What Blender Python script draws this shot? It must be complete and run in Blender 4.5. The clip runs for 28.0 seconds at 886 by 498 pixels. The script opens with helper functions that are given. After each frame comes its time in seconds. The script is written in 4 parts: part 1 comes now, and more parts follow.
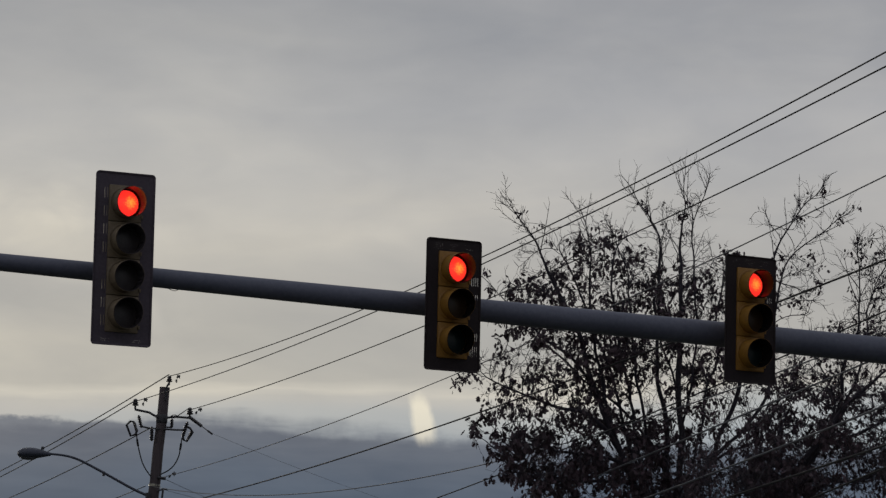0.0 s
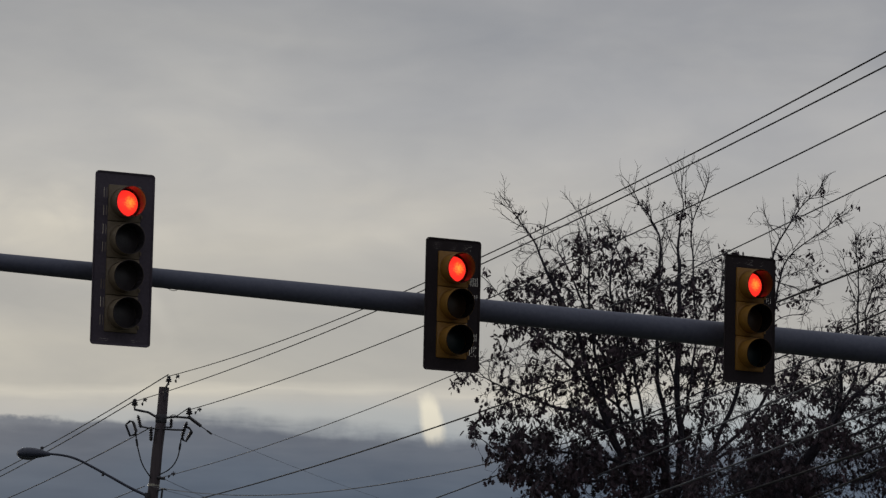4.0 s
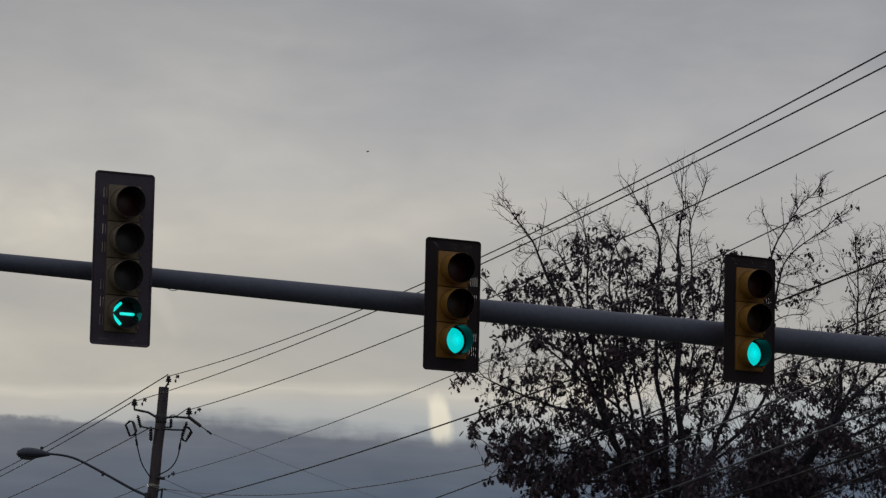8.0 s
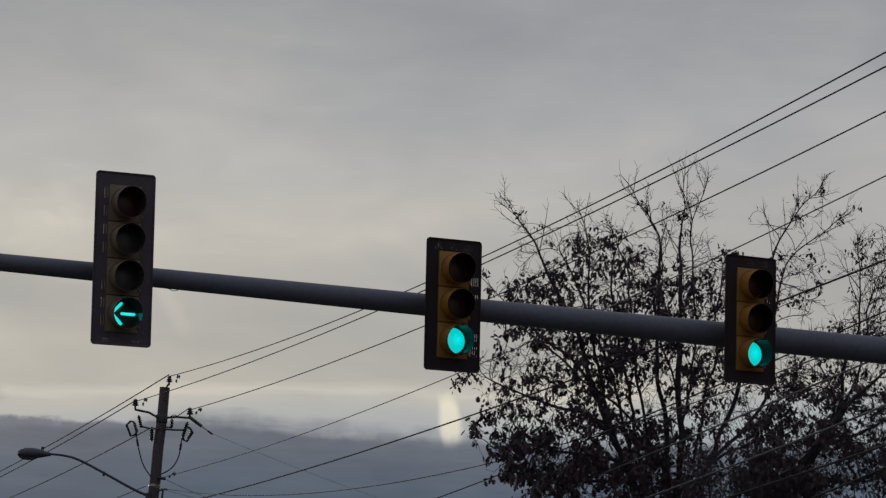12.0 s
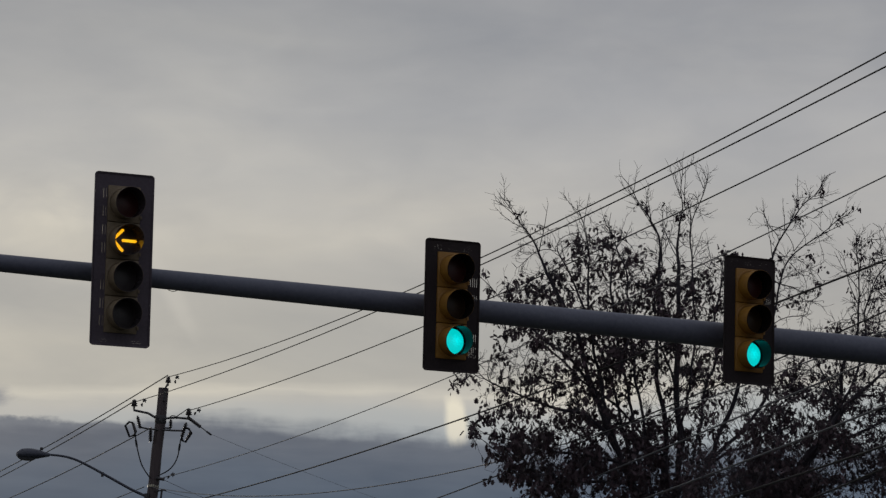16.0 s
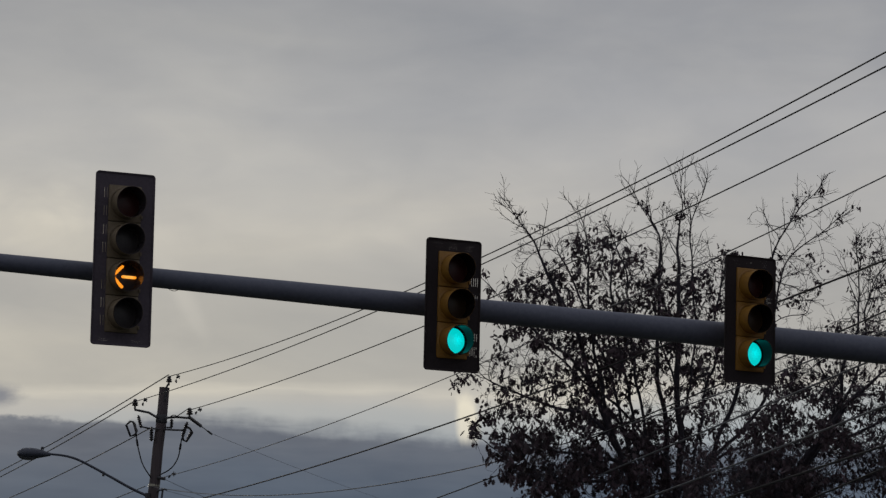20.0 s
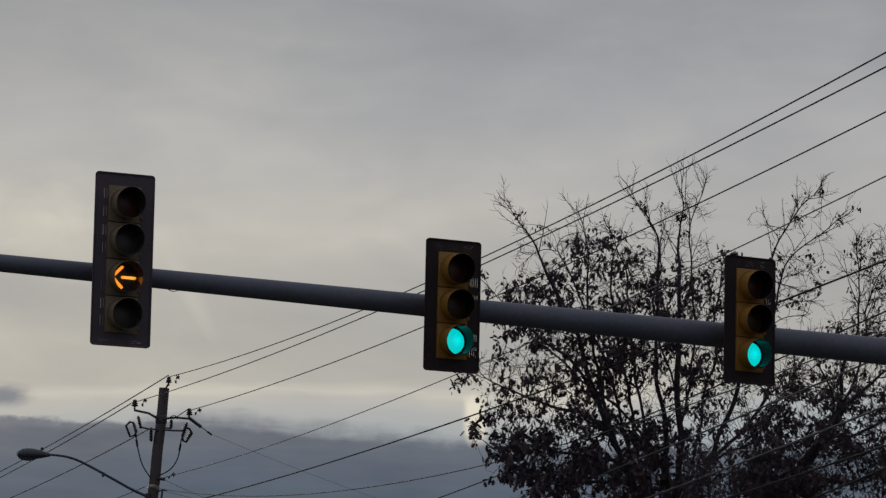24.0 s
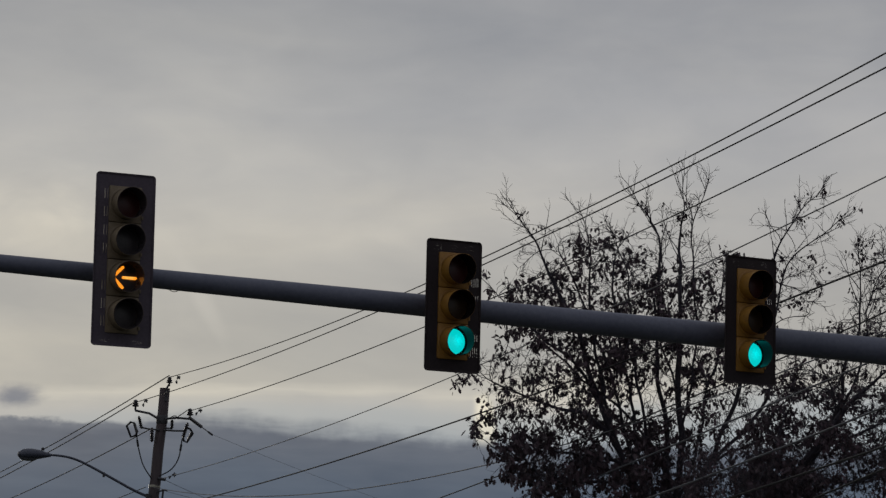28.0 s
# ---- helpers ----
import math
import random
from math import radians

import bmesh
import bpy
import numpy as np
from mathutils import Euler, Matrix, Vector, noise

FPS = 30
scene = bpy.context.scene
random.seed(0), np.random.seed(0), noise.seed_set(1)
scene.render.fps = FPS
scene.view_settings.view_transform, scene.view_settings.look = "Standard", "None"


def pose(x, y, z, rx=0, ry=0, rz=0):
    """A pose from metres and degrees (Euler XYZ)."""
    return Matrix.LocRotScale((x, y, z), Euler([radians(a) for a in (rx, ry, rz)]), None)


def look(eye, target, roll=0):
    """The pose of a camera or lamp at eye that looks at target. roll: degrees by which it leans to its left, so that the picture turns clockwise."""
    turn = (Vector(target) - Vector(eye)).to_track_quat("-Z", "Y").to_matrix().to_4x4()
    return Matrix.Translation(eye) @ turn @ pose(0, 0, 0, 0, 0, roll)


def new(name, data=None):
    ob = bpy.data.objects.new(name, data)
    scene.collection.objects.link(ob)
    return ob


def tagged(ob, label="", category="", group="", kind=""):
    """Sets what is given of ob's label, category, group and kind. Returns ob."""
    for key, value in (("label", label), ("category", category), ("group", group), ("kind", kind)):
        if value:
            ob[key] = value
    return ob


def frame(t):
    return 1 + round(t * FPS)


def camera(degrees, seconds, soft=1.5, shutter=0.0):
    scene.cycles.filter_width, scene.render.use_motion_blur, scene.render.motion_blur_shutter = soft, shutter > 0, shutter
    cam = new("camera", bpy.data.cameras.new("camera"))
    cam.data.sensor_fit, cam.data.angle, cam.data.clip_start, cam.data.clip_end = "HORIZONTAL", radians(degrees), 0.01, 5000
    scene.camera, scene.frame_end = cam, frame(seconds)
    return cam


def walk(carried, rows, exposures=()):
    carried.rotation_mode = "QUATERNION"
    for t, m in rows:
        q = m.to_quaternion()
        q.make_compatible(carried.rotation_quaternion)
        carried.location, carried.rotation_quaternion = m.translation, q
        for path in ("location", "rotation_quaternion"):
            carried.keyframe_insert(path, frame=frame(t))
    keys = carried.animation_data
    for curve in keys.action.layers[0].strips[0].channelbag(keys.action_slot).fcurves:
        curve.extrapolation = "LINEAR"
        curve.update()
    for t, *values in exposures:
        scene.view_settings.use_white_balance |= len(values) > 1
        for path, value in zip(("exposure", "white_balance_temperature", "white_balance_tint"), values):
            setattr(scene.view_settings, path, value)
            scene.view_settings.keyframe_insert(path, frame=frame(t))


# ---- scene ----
# The camera stands on the pavement with a long lens, held nearly still.
cam = camera(16.0, 28.0, soft=1.35)
EYE = Vector((0.0, 0.0, 1.6))
PITCH, ROLL = 9.355, 1.3


def aim(du, dv):
    """Camera pose for a slight shake of du, dv degrees."""
    a, e = radians(-du), radians(PITCH + dv)
    way = Vector((math.sin(a) * math.cos(e), math.cos(a) * math.cos(e), math.sin(e)))
    return look(EYE, EYE + way * 30.0, ROLL)


walk(cam, [
    (0, aim(0.0051, -0.0078)), (0.5, aim(0.0051, -0.0078)), (1, aim(-0.0034, -0.0078)), (1.5, aim(0.0051, -0.0078)),
    (2, aim(-0.0034, -0.0061)), (2.5, aim(0, -0.0078)), (3, aim(0, -0.0078)), (3.5, aim(-0.0051, -0.0078)),
    (5.5, aim(-0.0088, -0.0078)), (6, aim(-0.0105, -0.0061)), (6.5, aim(-0.0105, -0.0026)), (7, aim(-0.0088, 0.0078)),
    (7.5, aim(0.0034, 0.0221)), (8, aim(-0.0105, -0.0078)), (8.5, aim(-0.0088, 0.0044)), (9, aim(-0.0017, -0.0096)),
    (9.5, aim(0, -0.0061)), (10, aim(0.0034, -0.0044)), (10.5, aim(0.0034, -0.0061)), (11, aim(0.0051, -0.0061)),
    (11.5, aim(0.0034, -0.0061)), (12, aim(0.0051, -0.0061)), (12.5, aim(0.0034, -0.0061)), (14.5, aim(0.0017, -0.0027)),
    (15, aim(0, 0.0026)), (15.5, aim(-0.0034, -0.0027)), (16, aim(-0.0159, 0.0061)), (16.5, aim(0.0051, 0.0061)),
    (17, aim(-0.0088, 0.0061)), (17.5, aim(-0.0105, 0.0079)), (18, aim(-0.0105, 0.0061)), (18.5, aim(-0.0034, 0.0044)),
    (19, aim(-0.0105, 0.0078)), (19.5, aim(-0.0088, 0.0044)), (20, aim(0, -0.0044)), (20.5, aim(0.0051, 0.0009)),
    (21, aim(0.0034, 0.0044)), (21.5, aim(-0.0017, 0.0009)), (23.5, aim(0.0034, -0.0026)), (24, aim(-0.0051, 0.0061)),
    (24.5, aim(-0.0034, 0.0026)), (25, aim(0, -0.0009)), (25.5, aim(0.0051, 0.0061)), (26, aim(0.0051, 0.0043)),
    (26.5, aim(0, 0.0061)), (27, aim(0.0034, 0.0078)), (27.5, aim(-0.0017, 0.0078)), (28, aim(0.0086, 0.0096)),
], exposures=[(0.0, 0.0), (6.0, -0.03), (28.0, -0.05)])


# ---- world and light ----
def link(tree, a, out, b, inp):
    tree.links.new(a.outputs[out], b.inputs[inp])


def node(tree, kind, **values):
    n = tree.nodes.new(kind)
    for key, value in values.items():
        n.inputs[key].default_value = value
    return n


def maths(tree, op, a, b=None, c=None):
    """A math node; a, b and c are sockets or numbers."""
    n = tree.nodes.new("ShaderNodeMath")
    n.operation = op
    for i, v in enumerate((a, b, c)):
        if v is None:
            continue
        if isinstance(v, (int, float)):
            n.inputs[i].default_value = v
        else:
            tree.links.new(v, n.inputs[i])
    return n.outputs[0]


def ramp(tree, fac, stops):
    n = tree.nodes.new("ShaderNodeValToRGB")
    e = n.color_ramp.elements
    e.remove(e[1])
    e[0].position, e[0].color = stops[0][0], (*stops[0][1], 1)
    for at, col in stops[1:]:
        e.new(at).color = (*col, 1)
    tree.links.new(fac, n.inputs[0])
    return n.outputs[0]


def mixed(tree, fac, a, b, blend="MIX"):
    n = tree.nodes.new("ShaderNodeMix")
    n.data_type, n.blend_type = "RGBA", blend
    for sock, v in ((n.inputs[0], fac), (n.inputs[6], a), (n.inputs[7], b)):
        if isinstance(v, (int, float)):
            sock.default_value = v
        elif isinstance(v, tuple):
            sock.default_value = (*v, 1)
        else:
            tree.links.new(v, sock)
    return n.outputs[2]


def noise_at(tree, vec, scale, detail=4.0, rough=0.55, distort=0.0):
    """Noise stretched by a scale on each axis."""
    m = tree.nodes.new("ShaderNodeMapping")
    m.inputs["Scale"].default_value = scale
    tree.links.new(vec, m.inputs["Vector"])
    n = node(tree, "ShaderNodeTexNoise", Scale=1.0, Detail=detail, Roughness=rough, Distortion=distort)
    link(tree, m, 0, n, "Vector")
    return n.outputs["Fac"]


SUN_AZIMUTH, SUN_ELEVATION = -18.0, 9.0


def over_depth(tree, height):
    """How far below a cloud's upper edge, from 0 to 1 over 0.04."""
    return maths(tree, "MULTIPLY", height, -1.0 / 0.04)


def overcast_world():
    """Layers of evening cloud over a low dark bank, with a little clear sky mixed in."""
    w = bpy.data.worlds.new("overcast_evening")
    w.use_nodes = True
    t = w.node_tree
    t.nodes.clear()
    co = t.nodes.new("ShaderNodeTexCoord").outputs["Generated"]
    sep = t.nodes.new("ShaderNodeSeparateXYZ")
    t.links.new(co, sep.inputs[0])
    x, z = sep.outputs[0], sep.outputs[2]
    edge = noise_at(t, co, (38.0, 38.0, 60.0), 5.0, 0.55)
    lumps = noise_at(t, co, (120.0, 120.0, 170.0), 4.0, 0.55)
    rags = noise_at(t, co, (30.0, 30.0, 210.0), 4.0, 0.5, 0.4)
    drift = noise_at(t, co, (9.0, 9.0, 70.0), 4.0, 0.5, 0.3)
    # the cloud layers lie a little aslant
    v = maths(t, "MULTIPLY_ADD", x, -0.0224, z)
    across = maths(t, "MULTIPLY_ADD", x, 1 / 0.32, 0.5)
    # high cloud: pale and warm low down, grey above
    h = maths(t, "MULTIPLY_ADD", maths(t, "SUBTRACT", drift, 0.5), 0.020, v)
    h = maths(t, "MULTIPLY_ADD", maths(t, "SUBTRACT", edge, 0.5), 0.005, h)
    h = maths(t, "MULTIPLY", maths(t, "SUBTRACT", h, 0.08), 1.0 / 0.16)
    col = ramp(t, h, [
        (0.19, (0.480, 0.470, 0.442)), (0.215, (0.500, 0.485, 0.445)), (0.235, (0.580, 0.552, 0.485)), (0.262, (0.474, 0.457, 0.412)), (0.34, (0.457, 0.443, 0.406)),
        (0.45, (0.460, 0.446, 0.414)), (0.56, (0.508, 0.491, 0.455)), (0.67, (0.482, 0.474, 0.455)), (0.78, (0.424, 0.425, 0.426)),
        (0.89, (0.366, 0.371, 0.380)), (1.0, (0.342, 0.348, 0.360))])
    cool = ramp(t, across, [(0.30, (1, 1, 1)), (0.62, (0.965, 0.968, 0.990)), (0.95, (0.898, 0.905, 0.945))])
    col = mixed(t, 1.0, col, cool, "MULTIPLY")
    soft = noise_at(t, co, (8.0, 8.0, 26.0), 5.0, 0.5, 0.6)
    shade = ramp(t, soft, [(0.30, (0.885, 0.900, 0.925)), (0.5, (0.995, 0.995, 0.995)), (0.70, (1.11, 1.095, 1.06))])
    col = mixed(t, 1.0, col, shade, "MULTIPLY")
    wisps = noise_at(t, co, (30.0, 30.0, 62.0), 4.0, 0.5, 0.5)
    shade = ramp(t, wisps, [(0.3, (0.955, 0.958, 0.965)), (0.7, (1.045, 1.042, 1.035))])
    col = mixed(t, 1.0, col, shade, "MULTIPLY")
    # a brighter break in the cloud
    bx = maths(t, "MULTIPLY", maths(t, "ADD", x, 0.128), 1.0 / 0.026)
    bz = maths(t, "MULTIPLY", maths(t, "SUBTRACT", z, 0.168), 1.0 / 0.012)
    gap = maths(t, "ADD", maths(t, "MULTIPLY", bx, bx), maths(t, "MULTIPLY", bz, bz))
    gap = maths(t, "POWER", 2.718, maths(t, "MULTIPLY", gap, -1.0))
    gap = maths(t, "MULTIPLY", gap, maths(t, "MULTIPLY_ADD", wisps, 2.2, -0.5))
    col = mixed(t, gap, col, mixed(t, 1.0, col, (1.25, 1.22, 1.14), "MULTIPLY"))
    # a thin bluish veil between the pale cloud and the bank, ending in a level line
    top = maths(t, "MULTIPLY_ADD", maths(t, "SUBTRACT", drift, 0.5), 0.010, v)
    top = maths(t, "MULTIPLY_ADD", maths(t, "SUBTRACT", edge, 0.5), 0.005, top)
    line_of = ramp(t, across, [(0.10, (0.66, 0.66, 0.66)), (0.22, (0.78, 0.78, 0.78)), (0.32, (0.79, 0.79, 0.79)), (0.60, (0.74, 0.74, 0.74)), (0.95, (1.0, 1.0, 1.0))])
    over = maths(t, "SUBTRACT", top, maths(t, "MULTIPLY_ADD", line_of, 0.03, 0.09))
    veil = t.nodes.new("ShaderNodeMapRange")
    veil.interpolation_type = "SMOOTHSTEP"
    veil.inputs["From Min"].default_value, veil.inputs["From Max"].default_value = 0.0022, -0.0032
    t.links.new(over, veil.inputs["Value"])
    thin = ramp(t, over_depth(t, over), [(0.0, (0.46, 0.462, 0.445)), (0.30, (0.345, 0.388, 0.418)), (1.0, (0.270, 0.318, 0.365))])
    col = mixed(t, maths(t, "MULTIPLY", veil.outputs[0], 0.86), col, thin)
    # the dark bank below, its crest falling off to one side
    crest = ramp(t, across, [(0.068, (0.635, 0.635, 0.635)), (0.115, (0.64, 0.64, 0.64)), (0.15, (0.58, 0.58, 0.58)), (0.233, (0.66, 0.66, 0.66)), (0.322, (0.61, 0.61, 0.61)),
                             (0.376, (0.55, 0.55, 0.55)), (0.42, (0.51, 0.51, 0.51)), (0.465, (0.46, 0.46, 0.46)), (0.564, (0.42, 0.42, 0.42)), (0.93, (0.32, 0.32, 0.32))])
    b = maths(t, "SUBTRACT", v, maths(t, "MULTIPLY_ADD", crest, 0.03, 0.09))
    b = maths(t, "MULTIPLY_ADD", maths(t, "SUBTRACT", edge, 0.5), 0.0060, b)
    b = maths(t, "MULTIPLY_ADD", maths(t, "SUBTRACT", rags, 0.5), 0.0065, b)
    b = maths(t, "MULTIPLY_ADD", maths(t, "SUBTRACT", lumps, 0.5), 0.0042, b)
    depth = over_depth(t, b)
    dark = ramp(t, depth, [(0.0, (0.170, 0.190, 0.226)), (0.10, (0.115, 0.136, 0.176)), (0.40, (0.083, 0.113, 0.162)), (0.68, (0.062, 0.096, 0.149)), (1.0, (0.054, 0.080, 0.122))])
    stain = ramp(t, maths(t, "MULTIPLY_ADD", rags, 0.5, maths(t, "MULTIPLY", wisps, 0.5)), [(0.35, (0.90, 0.91, 0.925)), (0.65, (1.11, 1.10, 1.08))])
    dark = mixed(t, 1.0, dark, stain, "MULTIPLY")
    under = t.nodes.new("ShaderNodeMapRange")
    under.interpolation_type = "SMOOTHSTEP"
    # crisp where the bank swells, gauzy where it thins out
    blur = ramp(t, across, [(0.10, (0.20, 0.20, 0.20)), (0.20, (0.35, 0.35, 0.35)), (0.30, (1.0, 1.0, 1.0)), (0.40, (0.9, 0.9, 0.9)), (0.50, (0.60, 0.60, 0.60))])
    t.links.new(maths(t, "MULTIPLY", blur, 0.0042), under.inputs["From Min"])
    t.links.new(maths(t, "MULTIPLY", blur, -0.0042), under.inputs["From Max"])
    t.links.new(b, under.inputs["Value"])
    col = mixed(t, under.outputs[0], col, dark)
    # overcast sky brightens towards the zenith
    high = ramp(t, z, [(0.26, (1, 1, 1)), (0.75, (1.5, 1.5, 1.52))])
    col = mixed(t, 1.0, col, high, "MULTIPLY")
    sky = t.nodes.new("ShaderNodeTexSky")
    sky.sky_type, sky.sun_disc = "NISHITA", False
    sky.sun_elevation, sky.sun_rotation = radians(SUN_ELEVATION), radians(SUN_AZIMUTH)
    clear = mixed(t, 1.0, sky.outputs[0], (0.08, 0.08, 0.08), "MULTIPLY")
    col = mixed(t, 0.985, clear, col)
    bg = node(t, "ShaderNodeBackground", Strength=1.0)
    t.links.new(col, bg.inputs[0])
    out = t.nodes.new("ShaderNodeOutputWorld")
    link(t, bg, 0, out, 0)
    scene.world = w


overcast_world()
sun_data = bpy.data.lights.new("sun", "SUN")
sun_data.energy, sun_data.angle, sun_data.color = 0.5, radians(25), (1.0, 0.9, 0.75)
sun = new("sun", sun_data)
_a, _e = radians(SUN_AZIMUTH), radians(SUN_ELEVATION)
sun.matrix_world = look((0, 0, 40), Vector((0, 0, 40)) - Vector((math.sin(_a) * math.cos(_e), math.cos(_a) * math.cos(_e), math.sin(_e))))


# ---- materials ----
def material(name, low, high, rough=0.6, metal=0.0, grain=20.0, blotch=2.0, bump=0.15, each=0.0, rough_var=0.12, stretch=(1, 1, 1), gloss=0.5):
    """A surface between two colours, varied at two scales, with fine relief."""
    m = bpy.data.materials.new(name)
    m.use_nodes = True
    t = m.node_tree
    b = t.nodes["Principled BSDF"]
    co = t.nodes.new("ShaderNodeTexCoord").outputs["Object"]
    fine = noise_at(t, co, tuple(grain * s for s in stretch), 4.0, 0.6)
    wide = noise_at(t, co, tuple(blotch * s for s in stretch), 3.0, 0.55)
    f = maths(t, "ADD", maths(t, "MULTIPLY", fine, 0.5), maths(t, "MULTIPLY", wide, 0.5))
    col = ramp(t, f, [(0.33, low), (0.67, high)])
    if each:
        info = t.nodes.new("ShaderNodeNewGeometry")
        k = maths(t, "MULTIPLY_ADD", info.outputs["Random Per Island"], 2 * each, 1 - each)
        n = t.nodes.new("ShaderNodeVectorMath")
        n.operation = "SCALE"
        t.links.new(col, n.inputs[0])
        t.links.new(k, n.inputs["Scale"])
        col = n.outputs[0]
    t.links.new(col, b.inputs["Base Color"])
    t.links.new(maths(t, "MULTIPLY_ADD", wide, 2 * rough_var, rough - rough_var), b.inputs["Roughness"])
    b.inputs["Metallic"].default_value = metal
    b.inputs["Specular IOR Level"].default_value = gloss
    if bump:
        n = node(t, "ShaderNodeBump", Strength=bump, Distance=0.004)
        t.links.new(fine, n.inputs["Height"])
        link(t, n, 0, b, "Normal")
    return m


def glow(name, edge, core, strength, cells=70.0):
    """A lit lens: light-emitting dots behind a prismatic cover, brighter towards the middle."""
    m = bpy.data.materials.new(name)
    m.use_nodes = True
    t = m.node_tree
    b = t.nodes["Principled BSDF"]
    co = t.nodes.new("ShaderNodeTexCoord").outputs["Object"]
    v = node(t, "ShaderNodeTexVoronoi", Scale=cells)
    t.links.new(co, v.inputs["Vector"])
    shift = t.nodes.new("ShaderNodeVectorMath")
    shift.operation = "SUBTRACT"
    shift.inputs[1].default_value = (0.045, 0.0, 0.012)
    t.links.new(co, shift.inputs[0])
    co = shift.outputs[0]
    ln = t.nodes.new("ShaderNodeVectorMath")
    ln.operation = "LENGTH"
    t.links.new(co, ln.inputs[0])
    mid = maths(t, "SUBTRACT", 1.0, maths(t, "MULTIPLY", ln.outputs["Value"], 5.2))
    mid = maths(t, "MULTIPLY_ADD", v.outputs["Distance"], -0.25, mid)
    between = tuple(e * 0.95 + c * 0.05 for e, c in zip(edge, core))
    col = ramp(t, mid, [(0.0, edge), (0.52, between), (0.96, core)])
    b.inputs["Base Color"].default_value = (0.02, 0.02, 0.02, 1)
    b.inputs["Roughness"].default_value = 0.3
    t.links.new(col, b.inputs["Emission Color"])
    b.inputs["Emission Strength"].default_value = strength
    return m


YELLOW = material("yellow_signal_paint", (0.17, 0.080, 0.007), (0.26, 0.122, 0.011), 0.55, grain=30, blotch=4, bump=0.08)
# darker and browner than the other signals' yellow
DULL_YELLOW = material("dull_brownish_yellow_paint", (0.100, 0.074, 0.046), (0.150, 0.112, 0.070), 0.6, grain=26, blotch=5, bump=0.1)
BLACK = material("matt_black_aluminium", (0.016, 0.012, 0.014), (0.028, 0.021, 0.024), 0.8, grain=40, blotch=5, bump=0.08, gloss=0.2)
# lighter, purplish black: veiling lens glare over the first signal, put into its colour
HAZED_BLACK = material("haze_lightened_black_sheet", (0.046, 0.037, 0.051), (0.074, 0.060, 0.080), 0.7, grain=40, blotch=5, bump=0.08, gloss=0.3)
VISOR = material("black_visor_plastic", (0.008, 0.007, 0.007), (0.015, 0.012, 0.012), 0.14, grain=30, blotch=6, bump=0.02, gloss=0.035, rough_var=0.03)
# visor black raised the same way, glare haze mixed into the base colour
HAZED_VISOR = material("haze_lightened_visor_paint", (0.034, 0.029, 0.034), (0.056, 0.048, 0.054), 0.15, grain=30, blotch=6, bump=0.02, gloss=0.08, rough_var=0.03)
STEEL = material("galvanised_steel", (0.053, 0.058, 0.090), (0.090, 0.098, 0.138), 0.6, 0.1, grain=25, blotch=1.5, bump=0.1)
WOOD = material("weathered_pole_wood", (0.034, 0.026, 0.031), (0.080, 0.063, 0.070), 0.85, grain=30, blotch=3, bump=0.6, stretch=(1, 1, 0.06))
CABLE = material("dark_weathered_cable", (0.010, 0.010, 0.012), (0.024, 0.024, 0.028), 0.7, grain=8, blotch=1, bump=0, gloss=0.15)
GREY_CABLE = material("grey_sheathed_cable", (0.036, 0.038, 0.048), (0.066, 0.070, 0.086), 0.65, grain=8, blotch=1, bump=0)
CERAMIC = material("dark_grey_insulator", (0.018, 0.016, 0.019), (0.040, 0.036, 0.040), 0.3, grain=20, blotch=5, bump=0)
FITTING = material("dull_line_hardware", (0.018, 0.018, 0.023), (0.042, 0.042, 0.050), 0.6, 0.2, grain=40, blotch=6, bump=0.1)
LAMP_PAINT = material("grey_lamp_paint", (0.022, 0.026, 0.044), (0.040, 0.046, 0.070), 0.6, 0.1, grain=30, blotch=5, bump=0.08)
# bark and brown leaves: blue of shadow and lens veil is tinted into both
BARK = material("shade_blued_bark", (0.0145, 0.0120, 0.0185), (0.034, 0.029, 0.043), 0.9, grain=14, blotch=2, bump=0.8, stretch=(1, 1, 0.35))
LEAF = material("shade_blued_brown_leaf", (0.023, 0.0130, 0.0190), (0.047, 0.027, 0.038), 0.75, grain=30, blotch=1.5, bump=0, each=0.45)
GROUND = material("grass_and_tarmac", (0.045, 0.050, 0.035), (0.085, 0.085, 0.065), 0.95, grain=3, blotch=0.08, bump=0.3)
LAMP_GLASS = material("dark_dusty_lamp_glass", (0.030, 0.034, 0.050), (0.085, 0.088, 0.105), 0.3, grain=26, blotch=9, bump=0.2)
DIFFUSER = material("cloudy_lamp_glass", (0.24, 0.23, 0.19), (0.36, 0.34, 0.28), 0.25, grain=30, blotch=6, bump=0.05)


def lens_glass(name, col):
    m = material(name, tuple(c * 0.6 for c in col), col, 0.36, grain=80, blotch=12, bump=0.25, rough_var=0.06, gloss=0.3)
    return m


RED_GLASS = lens_glass("unlit_red_lens", (0.060, 0.013, 0.012))
AMBER_GLASS = lens_glass("unlit_amber_lens", (0.050, 0.027, 0.014))
GREEN_GLASS = lens_glass("unlit_green_lens", (0.008, 0.018, 0.018))
# masked lenses lightened too, to carry that haze
MASK_GLASS = lens_glass("unlit_masked_lens", (0.062, 0.054, 0.058))
RED_GLOW = glow("red_light", (0.90, 0.014, 0.016), (1.3, 0.42, 0.05), 1.2)
GREEN_GLOW = glow("green_light", (0.0, 0.56, 0.54), (0.0, 0.98, 1.0), 1.06)
AMBER_GLOW = glow("amber_light", (1.0, 0.45, 0.004), (1.0, 0.68, 0.02), 1.15, 40)
ARROW_GLOW = glow("green_arrow_light", (0.0, 0.75, 0.66), (0.05, 0.95, 0.86), 1.1, 40)
